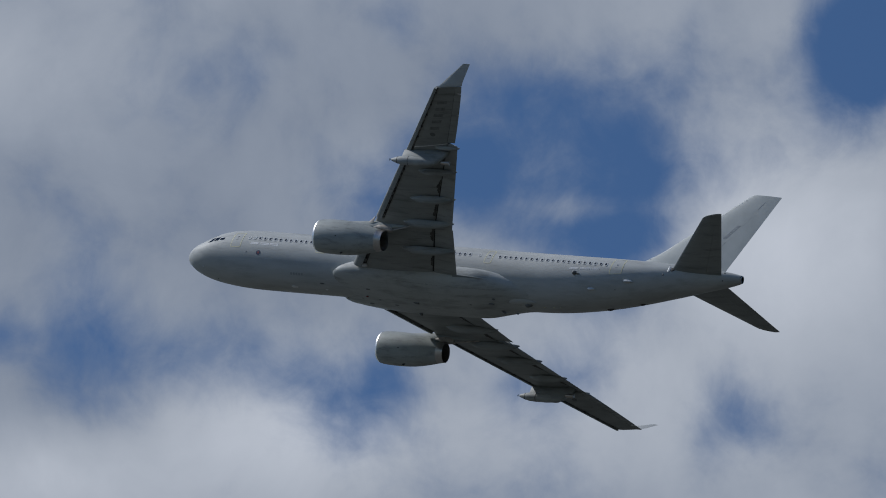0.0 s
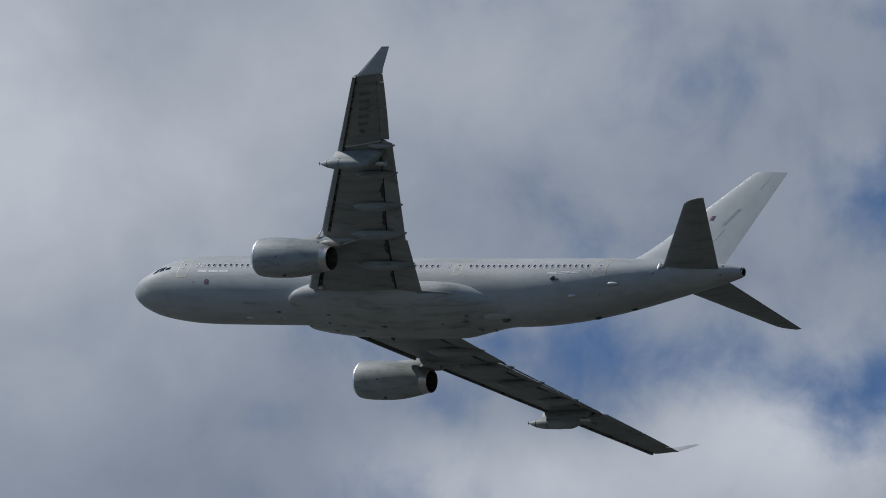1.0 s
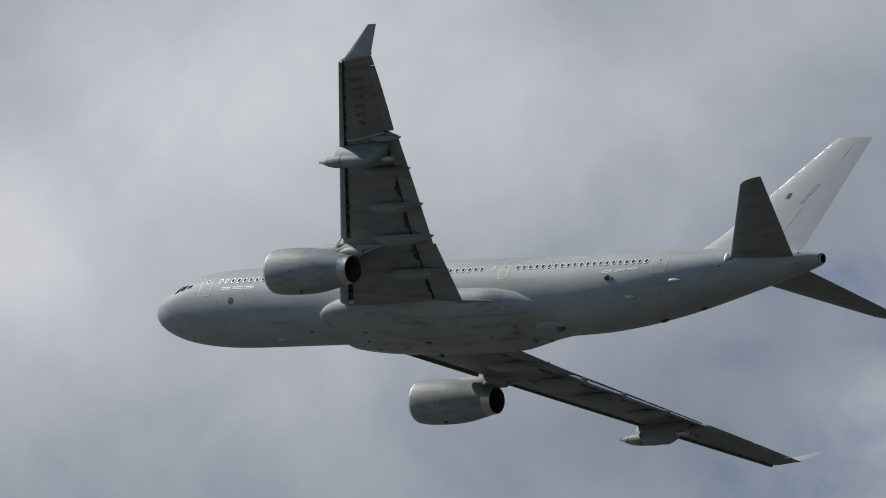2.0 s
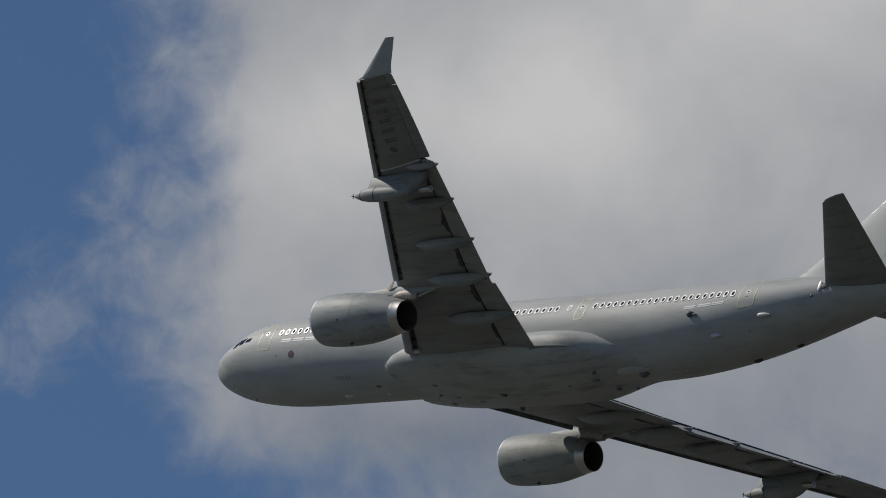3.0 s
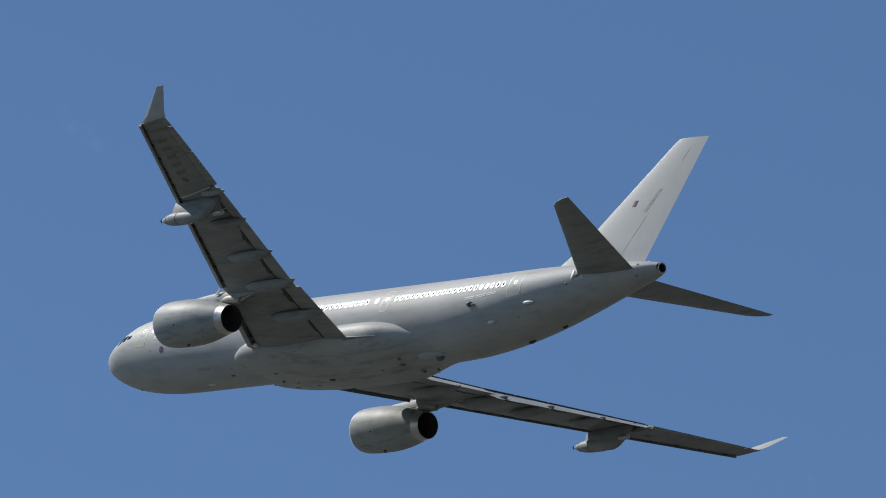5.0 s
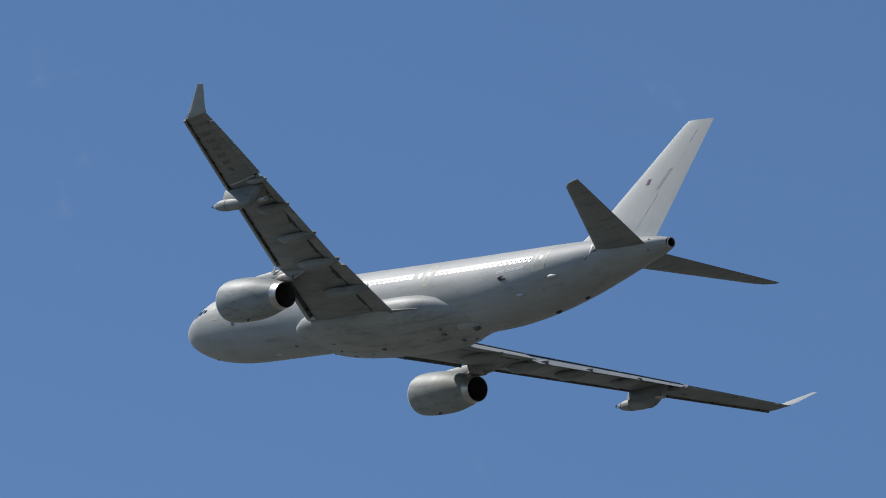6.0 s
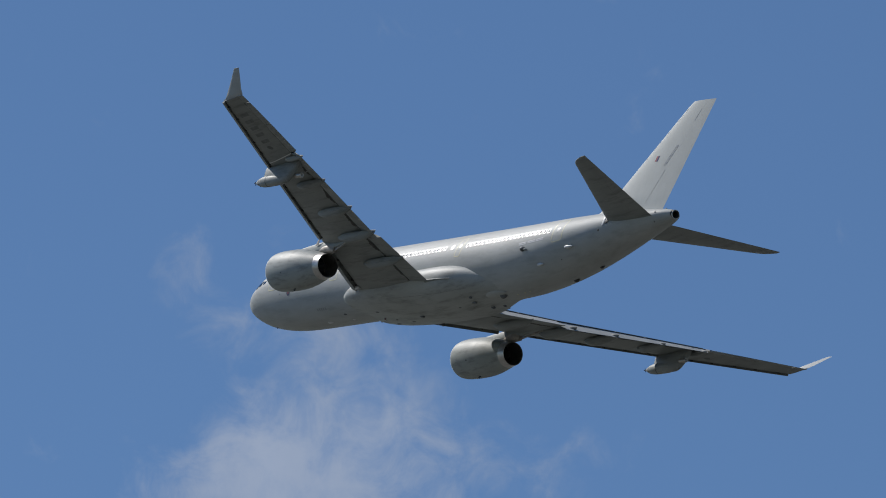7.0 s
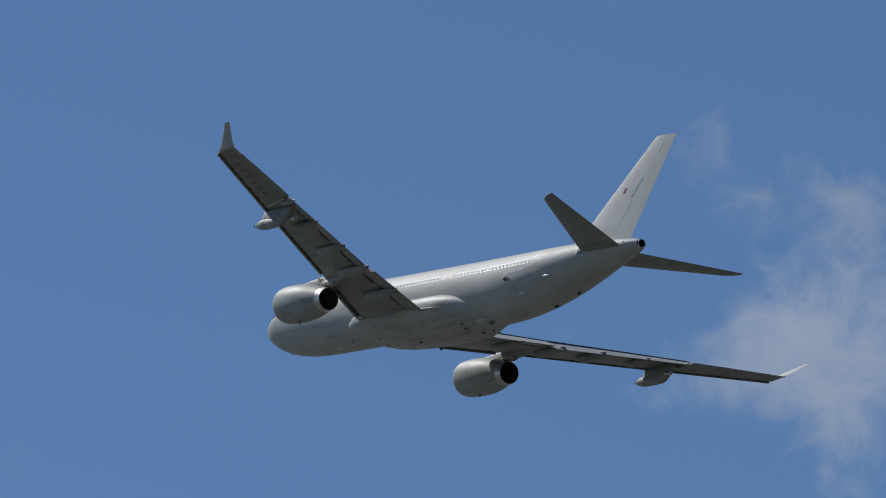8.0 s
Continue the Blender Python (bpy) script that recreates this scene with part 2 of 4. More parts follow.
# brighter and greyer parts of the vapour
CLOUD_LIGHT = [
    (3.27, 21.90, 1.36, 0.38, 0.22),
    (-1.10, 22.74, 0.83, 0.46, 0.15),
    (-2.78, 24.01, 0.84, 0.76, 0.12),
    (2.65, 23.83, 1.25, 0.57, -0.06),
    (-2.48, 23.33, 0.92, 0.76, 0.28),
    (2.00, 22.43, 1.32, 0.46, 0.18),
    (-0.89, 22.13, 1.24, 0.46, 0.18),
    (-1.17, 22.59, 1.03, 0.57, -0.05),
    (1.12, 22.18, 0.91, 0.46, 0.20),
    (4.01, 22.12, 1.03, 0.31, 0.15),
    (8.05, 24.64, 1.68, 1.07, 0.20),
    (9.74, 23.85, 1.88, 1.34, 0.22),
    (6.61, 24.05, 2.09, 1.15, 0.14),
    (4.56, 22.30, 1.44, 0.95, -0.22),
    (12.21, 22.93, 1.04, 0.61, 0.28),
    (10.55, 23.11, 1.16, 0.69, 0.22),
    (11.00, 21.01, 1.43, 0.38, -0.20),
    (29.90, 18.16, 2.01, 1.15, 0.12),
    (-0.28, 24.73, 1.26, 0.57, -0.12),
    (6.56, 21.98, 1.65, 0.46, -0.12),
    (3.83, 24.70, 1.68, 0.76, 0.10),
    (1.20, 23.50, 0.90, 0.50, -0.10),
    (8.00, 22.10, 1.00, 0.50, 0.14),
    (2.70, 22.60, 0.80, 0.42, -0.20),
    (1.50, 24.20, 1.00, 0.60, -0.08),
    (4.70, 22.00, 0.60, 0.40, -0.08),
    (4.30, 23.50, 0.50, 0.50, -0.08),
    (11.40, 21.80, 1.20, 0.50, 0.10),
]
edge = cnt.nodes.new("ShaderNodeMapRange")
edge.interpolation_type = 'SMOOTHSTEP'
edge.inputs["From Min"].default_value, edge.inputs["From Max"].default_value = 14.23, 12.03
edge.inputs["To Min"].default_value, edge.inputs["To Max"].default_value = -0.72, 0.66
cnt.links.new(csep.outputs[0], edge.inputs[0])
dens = edge.outputs[0]
for u, v, ru, rv, s in CLOUD_SPOTS:
    dens = cmath('MULTIPLY_ADD', cspot(u, v, ru, rv), s, dens)
fbm = cnoise(0.9, 9, 0.56, 0.25)
puff = cnoise(2.4, 10, 0.62, 0.6, (7, 3, 0))
dens = cmath('MULTIPLY_ADD', cmath('SUBTRACT', fbm, 0.5), 1.6, dens)
thin = cnt.nodes.new("ShaderNodeMapRange")
thin.inputs["From Min"].default_value, thin.inputs["From Max"].default_value = 12.33, 15.33
thin.inputs["To Min"].default_value, thin.inputs["To Max"].default_value = 0.62, 1.75
cnt.links.new(csep.outputs[0], thin.inputs[0])
dens = cmath('ADD', cmath('MULTIPLY', cmath('SUBTRACT', puff, 0.5), thin.outputs[0]), dens)
cover = cnt.nodes.new("ShaderNodeMapRange")
cover.interpolation_type = 'SMOOTHSTEP'
cover.inputs["From Min"].default_value, cover.inputs["From Max"].default_value = -0.42, 0.68
cover.inputs["To Max"].default_value = 0.97
cnt.links.new(dens, cover.inputs[0])
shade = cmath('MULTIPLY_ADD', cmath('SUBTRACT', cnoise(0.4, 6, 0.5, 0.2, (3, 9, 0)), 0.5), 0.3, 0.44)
shade = cmath('MULTIPLY_ADD', cmath('SUBTRACT', fbm, 0.5), 0.35, shade)
for u, v, ru, rv, k in CLOUD_LIGHT:
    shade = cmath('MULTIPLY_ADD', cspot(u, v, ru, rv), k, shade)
cramp = ramp_of(cnt, [(0.15, (0.25, 0.285, 0.35)), (0.42, (0.42, 0.45, 0.50)), (0.62, (0.62, 0.635, 0.66)), (0.85, (0.86, 0.86, 0.87))])
cnt.links.new(shade, cramp.inputs[0])
cemit = cnt.nodes.new("ShaderNodeEmission")
cnt.links.new(cramp.outputs[0], cemit.inputs[0])
ctrans = cnt.nodes.new("ShaderNodeBsdfTransparent")
cmix = cnt.nodes.new("ShaderNodeMixShader")
haze = cnt.nodes.new("ShaderNodeMapRange")
haze.inputs["From Min"].default_value, haze.inputs["From Max"].default_value = 12.33, 15.33
haze.inputs["To Min"].default_value, haze.inputs["To Max"].default_value = 1.0, 0.5
cnt.links.new(csep.outputs[0], haze.inputs[0])
cnt.links.new(cmath('MULTIPLY', cover.outputs[0], haze.outputs[0]), cmix.inputs[0])
cnt.links.new(ctrans.outputs[0], cmix.inputs[1])
cnt.links.new(cemit.outputs[0], cmix.inputs[2])
cout = cnt.nodes.new("ShaderNodeOutputMaterial")
cnt.links.new(cmix.outputs[0], cout.inputs[0])

cb = bmesh.new()
cl = cb.loops.layers.uv.new("sky")
NU, NV, FAR = 48, 16, 4500
grid = [[None] * (NV + 1) for _ in range(NU + 1)]
for i in range(NU + 1):
    for j in range(NV + 1):
        u, v = -12 + 56 * i / NU, 12 + 20 * j / NV
        a, e = radians(u), radians(v)
        grid[i][j] = (cb.verts.new((-FAR * math.sin(a) * math.cos(e), FAR * math.cos(a) * math.cos(e), FAR * math.sin(e))), u, v)
for i in range(NU):
    for j in range(NV):
        q = (grid[i][j], grid[i + 1][j], grid[i + 1][j + 1], grid[i][j + 1])
        f = cb.faces.new([g[0] for g in q])
        for lp, g in zip(f.loops, q):
            lp[cl].uv = (g[1], g[2])
backdrop = link("backdrop", cb, CLOUD)
tagged(backdrop, "grey and white broken cloud drifting over blue sky", "clouds", kind="structure")

# ---- the airliner: x aft from the nose, y to its right, z up, in metres ----
ORIGIN = 28.0
airliner = new("airliner")
tagged(airliner, "grey twin-engined military tanker airliner flying with its wheels up", "aeroplane")


def part(name, bm, material, parent, label="", smooth=True, sharp=40):
    ob = link(name, bm, material, smooth, sharp)
    ob.parent = parent
    if parent is airliner:
        ob.location = (-ORIGIN, 0, 0)
    if label:
        tagged(ob, label)
    return ob


def mesh_part(name, me, parent, m, label=""):
    ob = new(name, me)
    ob.parent = parent
    ob.matrix_basis = m
    if label:
        tagged(ob, label)
    return ob


def loft(rings, closed=True, cap=(True, True)):
    bm = bmesh.new()
    vs = [[bm.verts.new(p) for p in ring] for ring in rings]
    n = len(vs[0])
    for a, b in zip(vs, vs[1:]):
        for k in range(n if closed else n - 1):
            bm.faces.new((a[k], a[(k + 1) % n], b[(k + 1) % n], b[k]))
    for do, ring in zip(cap, (vs[0], vs[-1])):
        if do:
            bm.faces.new(ring)
    bmesh.ops.remove_doubles(bm, verts=bm.verts[:], dist=1e-5)
    return bm


def join(*bms):
    out = bms[0]
    for b in bms[1:]:
        me = bpy.data.meshes.new("joined")
        b.to_mesh(me)
        b.free()
        out.from_mesh(me)
        bpy.data.meshes.remove(me)
    return out


def block(c, size, m=None, bevel=0.0):
    bm = bmesh.new()
    bmesh.ops.create_cube(bm, size=1)
    bmesh.ops.scale(bm, vec=size, verts=bm.verts[:])
    if bevel:
        bmesh.ops.bevel(bm, geom=bm.edges[:], offset=bevel, segments=2, affect='EDGES', profile=0.5)
    if m:
        bmesh.ops.transform(bm, matrix=m, verts=bm.verts[:])
    bmesh.ops.translate(bm, vec=c, verts=bm.verts[:])
    return bm


def revolve(profile, c, n=40, axis='x', sy=1.0, sz=1.0, cap=(False, False)):
    """profile of (x, radius) about the x axis through c."""
    rings = [[(c[0] + x, c[1] + sy * r * math.cos(k * math.tau / n), c[2] + sz * r * math.sin(k * math.tau / n)) for k in range(n)] for x, r in profile]
    return loft(rings, cap=cap)


# fuselage: x, top, bottom, half width
STATIONS = [(0.22, -0.78, -0.78, 0.0), (0.28, -0.52, -1.05, 0.36), (0.48, -0.26, -1.34, 0.74), (0.84, 0.06, -1.64, 1.18), (1.3, 0.36, -1.92, 1.57), (1.9, 0.70, -2.17, 1.92),
            (2.5, 1.03, -2.38, 2.18), (3.2, 1.48, -2.57, 2.39), (4.0, 1.90, -2.74, 2.55), (5.0, 2.22, -2.90, 2.67), (6.1, 2.40, -3.03, 2.75),
            (7.6, 2.50, -3.13, 2.79), (9.6, 2.54, -3.17, 2.82), (14, 2.54, -3.17, 2.82), (20, 2.54, -3.16, 2.82), (30, 2.54, -3.10, 2.82), (37, 2.56, -3.06, 2.82), (39.5, 2.57, -2.95, 2.81),
            (42, 2.59, -2.65, 2.76), (45, 2.62, -2.06, 2.62), (48, 2.64, -1.27, 2.34), (51, 2.63, -0.38, 1.90), (53.5, 2.58, 0.37, 1.45), (55.5, 2.49, 0.95, 1.04),
            (56.8, 2.40, 1.34, 0.74), (57.5, 2.30, 1.58, 0.46)]


def hull(x):
    """Top, bottom and half width at x, on a smooth curve through the stations."""
    s = STATIONS
    k = max(0, min(len(s) - 2, next((i for i in range(len(s) - 1) if s[i + 1][0] >= x), len(s) - 2)))
    x0, x1 = s[k][0], s[k + 1][0]
    t = max(0.0, min(1.0, (x - x0) / (x1 - x0)))
    out = []
    for c in (1, 2, 3):
        d = (s[k + 1][c] - s[k][c]) / (x1 - x0)
        d0 = (s[k][c] - s[k - 1][c]) / (x0 - s[k - 1][0]) if k else d * 1.6
        d1 = (s[k + 2][c] - s[k + 1][c]) / (s[k + 2][0] - x1) if k + 2 < len(s) else d
        m0, m1 = (0.0 if d0 * d <= 0 else 2 * d0 * d / (d0 + d)), (0.0 if d1 * d <= 0 else 2 * d1 * d / (d1 + d))
        h = x1 - x0
        out.append((2 * t**3 - 3 * t**2 + 1) * s[k][c] + (t**3 - 2 * t**2 + t) * h * m0 + (3 * t**2 - 2 * t**3) * s[k + 1][c] + (t**3 - t**2) * h * m1)
    return out


def skin(x, phi, side=-1, off=0.0):
    """A point of the fuselage's skin, phi in degrees up from the waist."""
    top, bot, w = hull(x)
    a = radians(phi)
    h = (top - bot) / 2
    return Vector((x, side * (w + off) * math.cos(a), (top + bot) / 2 + (h + off) * math.sin(a)))


xs = [0.23, 0.25, 0.28, 0.33, 0.4, 0.48, 0.6, 0.8, 1.0, 1.25, 1.5, 1.8, 2.1, 2.4, 2.7, 3.0, 3.3, 3.6, 4.0, 4.4, 4.9, 5.4, 6, 6.7, 7.5, 8.5, 9.5, 12, 16, 20, 25, 30, 34, 37, 38, 39, 40, 41, 42, 43, 44, 45,
      46, 47, 48, 49, 50, 51, 52, 53, 54, 55, 55.8, 56.5, 57.1, 57.5]
NF = 72
rings = [[(0.22, 0, -0.78)] * NF] + [[tuple(skin(x, k * 360 / NF, 1)) for k in range(NF)] for x in xs]
fuselage = part("fuselage", loft(rings, cap=(False, False)), GREY, airliner)


def patch(x0, x1, p0, p1, off=0.008, side=-1, nx=2, nphi=3, skew=0.0):
    """A thin plate on the skin between two stations and two angles."""
    bm = bmesh.new()
    g = []
    for i in range(nx + 1):
        col = []
        for j in range(nphi + 1):
            p = p0 + (p1 - p0) * j / nphi
            x = x0 + (x1 - x0) * i / nx + skew * (j / nphi)
            col.append(bm.verts.new(skin(x, p, side, off)))
        g.append(col)
    for i in range(nx):
        for j in range(nphi):
            bm.faces.new((g[i][j], g[i + 1][j], g[i + 1][j + 1], g[i][j + 1]))
    return bm


def frame_strip(x0, x1, p0, p1, width, off=0.009, side=-1, corner=0.18):
    """A rounded rectangular line on the skin."""
    R = 2.8
    h = radians(p1 - p0) * R
    w = x1 - x0
    pts = []
    for cx, cy, a0 in ((w - corner, h - corner, 0), (corner, h - corner, 90), (corner, corner, 180), (w - corner, corner, 270)):
        for k in range(5):
            a = radians(a0 + k * 22.5)
            pts.append((cx, cy, math.cos(a), math.sin(a)))
    dense = []
    for k, p in enumerate(pts):
        q = pts[(k + 1) % len(pts)]
        steps = 8 if k % 5 == 4 else 1
        for s in range(steps):
            t = s / steps
            dense.append([p[i] + (q[i] - p[i]) * t for i in range(4)])
    bm = bmesh.new()
    inner, outer = [], []
    for cx, cy, nx, ny in dense:
        for r, lst in ((corner - width, inner), (corner, outer)):
            lst.append(bm.verts.new(skin(x0 + cx + nx * r, p0 + math.degrees((cy + ny * r) / R), side, off)))
    n = len(inner)
    for k in range(n):
        bm.faces.new((inner[k], outer[k], outer[(k + 1) % n], inner[(k + 1) % n]))
    return bm


# cabin windows
def oval(rx, rz, y, n=16, power=2.6):
    out = []
    for k in range(n):
        a = k * math.tau / n
        c, s = math.cos(a), math.sin(a)
        out.append((rx * math.copysign(abs(c) ** (2 / power), c), y, rz * math.copysign(abs(s) ** (2 / power), s)))
    return out


rim_bm = loft([oval(0.18, 0.25, 0.0), oval(0.172, 0.242, -0.016), oval(0.108, 0.165, -0.016), oval(0.10, 0.155, 0.0)], cap=(False, False))
pane_bm = loft([oval(0.13, 0.20, -0.004), oval(0.06, 0.10, -0.0041), oval(0.005, 0.005, -0.0042)], cap=(False, True))


def mesh_of(name, bm, material):
    ob = link(name, bm, material)
    me = ob.data
    bpy.data.objects.remove(ob)
    return me


PLUG_ME = mesh_of("plugged_window", loft([oval(0.13, 0.20, -0.004), oval(0.06, 0.10, -0.0041), oval(0.005, 0.005, -0.0042)], cap=(False, True)), GREY)
RIM_ME, PANE_ME = mesh_of("window_rim", rim_bm, RIM), mesh_of("window_pane", pane_bm, PANE)
PITCH = 0.547
WINDOW_X = [7.33 + PITCH * k for k in range(13)] + [17.0 + PITCH * k for k in range(26)] + [31.72] + [33.81 + PITCH * k for k in range(21)]
PLUGGED = (WINDOW_X[0], WINDOW_X[1], 31.72)
rng = random.Random(4)


def window_height(x):
    return 0.42 + 0.0062 * (x - 8) + 0.0011 * max(0, x - 34) ** 2


def angle_at(x, z):
    """The angle on the skin at station x and height z."""
    top, bot, _ = hull(x)
    return math.degrees(math.asin(max(-1, min(1, (2 * z - top - bot) / (top - bot)))))


for side in (-1, 1):
    for x in WINDOW_X:
        lift = angle_at(x, window_height(x))
        p = skin(x, lift, side)
        q = skin(x + 0.1, lift, side)
        up = (skin(x, lift + 1.5, side) - skin(x, lift - 1.5, side)).normalized()
        fw = (q - p).normalized()
        out = fw.cross(up) * 1.0
        if out.y * side < 0:
            out = -out
        xa = (-out).cross(up)
        m = Matrix((xa, -out, up)).transposed().to_4x4()
        m.translation = p + out * 0.002
        m = m @ pose(0, 0, 0, rng.uniform(-0.15, 0.15), 0, rng.uniform(-0.15, 0.15))
        w = mesh_part("cabin_window", RIM_ME, fuselage, m)
        mesh_part("window_pane", PLUG_ME if x in PLUGGED else PANE_ME, fuselage, m)

# doors
for side in (-1, 1):
    for x0, x1, p0, p1 in ((5.55, 6.65, -10, 31), (14.7, 15.75, -9, 31), (32.35, 33.13, -2, 36.5), (45.3, 46.5, -14.5, 37.5)):
        door = part("cabin_door", patch(x0 + 0.05, x1 - 0.05, p0 + 1, p1 - 1, 0.004, side, 3, 8), GREY, fuselage)
        part("door_outline", frame_strip(x0, x1, p0, p1, 0.065, 0.010, side), YELLOW, fuselage, "pale yellow door outline")
        xm = (x0 + x1) / 2
        pw = angle_at(xm, window_height(xm)) + 1
        part("window_surround", patch(xm - 0.13, xm + 0.13, pw - 3.2, pw + 3.2, 0.008, side), RIM, fuselage)
        part("door_window", patch(xm - 0.07, xm + 0.07, pw - 1.7, pw + 1.7, 0.011, side), PANE, fuselage)
        part("door_handle", patch(xm - 0.16, xm + 0.10, pw - 9, pw - 8, 0.012, side), FAINT, fuselage)

# cockpit windows
for side in (-1, 1):
    for x0, x1, p0, p1, sk in ((2.85, 3.15, 36, 62, 0.38), (2.9, 3.32, 9, 21, 0.34), (3.5, 3.95, 9, 19, 0.2), (4.15, 4.6, 9, 15, 0.06)):
        part("cockpit_window", patch(x0, x1, p0, p1, 0.012, side, 4, 6, sk), SHIELD, fuselage, "dark cockpit window pane")

# lettering as plain bars, roundel, small plates
for x0, rows_phi in ((7.62, (3.2, 0.4)), (41.3, (0.8, -1.9))):
    for ph in rows_phi:
        for k, wd in enumerate((0.86, 0.95, 0.90)):
            part("lettering_bar", patch(x0 + k * 1.04, x0 + k * 1.04 + wd, ph - 1.0, ph + 0.9, 0.008), WHITE, fuselage, "white lettering bar")


for k in range(5):
    part("lettering_bar", patch(12.3 + 0.28 * k, 12.5 + 0.28 * k, -56, -51, 0.006), FAINT, fuselage, "faded dark lettering bar")


def disc(x, phi, r0, r1, off, side=-1, n=24):
    bm = bmesh.new()
    ro, ri = [], []
    for k in range(n):
        a = k * math.tau / n
        for r, l in ((r1, ro), (r0, ri)):
            l.append(bm.verts.new(skin(x + r * math.cos(a), phi + math.degrees(r * math.sin(a) / 2.8), side, off)))
    for k in range(n):
        bm.faces.new((ri[k], ro[k], ro[(k + 1) % n], ri[(k + 1) % n]))
    if r0 < 0.03:
        bm.faces.new(ri)
    return bm


for side in (-1, 1):
    part("roundel_ring", disc(8.72, -17.8, 0.10, 0.24, 0.008, side), BLUE, fuselage, "dull blue roundel ring")
    part("roundel_centre", disc(8.72, -17.8, 0.01, 0.10, 0.010, side), RED, fuselage, "dull red roundel centre")

# belly fairing between the wings
FAIR = [(16.85, 1.95, -2.25, -2.55), (17.05, 2.36, -1.98, -2.76), (17.5, 2.70, -1.55, -2.94), (18.2, 2.96, -1.12, -3.08), (19.3, 3.18, -0.80, -3.24), (21.2, 3.35, -0.62, -3.42), (24.5, 3.42, -0.54, -3.59), (28, 3.42, -0.48, -3.61),
        (30.5, 3.39, -0.44, -3.56), (32.3, 3.32, -0.52, -3.48), (33.8, 3.20, -0.76, -3.38), (35.2, 3.02, -1.28, -3.30), (36.5, 2.82, -1.90, -3.22), (38.3, 2.62, -2.25, -3.12)]


def superring(x, w, top, bot, n=64, power=2.35):
    """A rounded box section that melts into the hull towards its aft end."""
    zc, h = (top + bot) / 2, (top - bot) / 2
    ht, hb, hw = hull(x)
    hc, hh = (ht + hb) / 2, (ht - hb) / 2
    t = max(0.0, min(1.0, (37.9 - x) / 6.4))
    keep = t * t * (3 - 2 * t)
    out = []
    for k in range(n):
        a = k * math.tau / n
        c, s = math.cos(a), math.sin(a)
        rf = (abs(c / w) ** power + abs(s / h) ** power) ** (-1 / power)
        qa, qb, qc = (c / hw) ** 2 + (s / hh) ** 2, 2 * (zc - hc) * s / hh**2, ((zc - hc) / hh) ** 2 - 1
        rh = (-qb + math.sqrt(max(0.0, qb * qb - 4 * qa * qc))) / (2 * qa)
        r = rh + keep * (rf - rh) - 0.03 * (1 - keep) if rf > rh else rf
        out.append((x, r * c, zc + r * s))
    return out


def spline_rows(rows, sub=4):
    out = []
    for k in range(len(rows) - 1):
        p0, p1, p2, p3 = rows[max(k - 1, 0)], rows[k], rows[k + 1], rows[min(k + 2, len(rows) - 1)]
        for s in range(sub):
            t = s / sub
            out.append(tuple(0.5 * (2 * b + (c - a) * t + (2 * a - 5 * b + 4 * c - d) * t * t + (3 * b - a - 3 * c + d) * t**3) for a, b, c, d in zip(p0, p1, p2, p3)))
    return out + [rows[-1]]


fairing = part("belly_fairing", loft([superring(*r) for r in spline_rows(FAIR)]), BELLY, airliner, "grey belly fairing streaked with grime")


# ---- wings ----
def wing_le(y):
    return 19.35 + 0.629 * (y - 2.82)


def wing_te(y):
    return 30.35 + (y - 2.8) * 0.21 if y < 9.5 else 31.76 + (y - 9.5) * 0.331


def wing_z(y):
    return -1.75 + 0.135 * (y - 3) + 0.0004 * (y - 3) ** 2


def foil(t, thick):
    """Upper and lower heights of the section at the chord fraction t."""
    b = 5 * thick * (0.2969 * math.sqrt(t) - 0.126 * t - 0.3516 * t**2 + 0.2843 * t**3 - 0.1015 * t**4)
    camber = 0.012 * math.sin(math.pi * t)
    return camber + b, camber * 0.6 - b * 0.9


def wing_pt(y, t, upper, s, drop=0.0):
    le, te = wing_le(y), wing_te(y)
    c = te - le
    k = (y - 2.8) / 26
    thick = 0.135 - 0.035 * min(1, max(0, k))
    twist = 0.032 - 0.13 * max(0, k) ** 1.2
    up, lo = foil(t, thick)
    return (le + c * t, s * y, wing_z(y) - twist * c * t + c * (up if upper else lo) - drop)


def wing_section(y, t0, t1, s, n=14, drop=0.0, lower=0.0):
    ts = [t0 + (t1 - t0) * (1 - math.cos(math.pi * k / n)) / 2 for k in range(n + 1)]
    c = wing_te(y) - wing_le(y)
    ring = [wing_pt(y, t, True, s, drop + lower * c * (t - t0)) for t in ts] + [wing_pt(y, t, False, s, drop + lower * c * (t - t0)) for t in reversed(ts)]
    return ring


def span(y0, y1, n):
    return [y0 + (y1 - y0) * k / n for k in range(n + 1)]


def under(x, y, s, off=0.0):
    """The point below the wing at x, y."""
    t = (x - wing_le(y)) / (wing_te(y) - wing_le(y))
    p = wing_pt(y, min(0.999, max(0.001, t)), False, s)
    return Vector((x, p[1], p[2] - off))


def canoe(x0, x1, y, s, w, h, sink=0.12, nose=0.35, n=20, droop=0.0):
    """A flap track fairing below the wing."""
    rings = []
    m = 18
    for k in range(m + 1):
        t = k / m
        x = x0 + (x1 - x0) * t
        f = math.sin(math.pi * min(1, t / nose) / 2) ** 0.8 if t < nose else max(0.0, 1 - ((t - nose) / (1 - nose)) ** 3.0) ** 0.7
        f = max(f, 0.02)
        zt = under(min(x, wing_te(y) - 0.15), y, s).z + sink
        zc = zt - sink - droop * t
        rings.append([(x, s * y + w * f * math.cos(a), zc + (h * f if math.sin(a) < 0 else sink) * math.sin(a)) for a in [j * math.tau / n for j in range(n)]])
    return loft(rings)


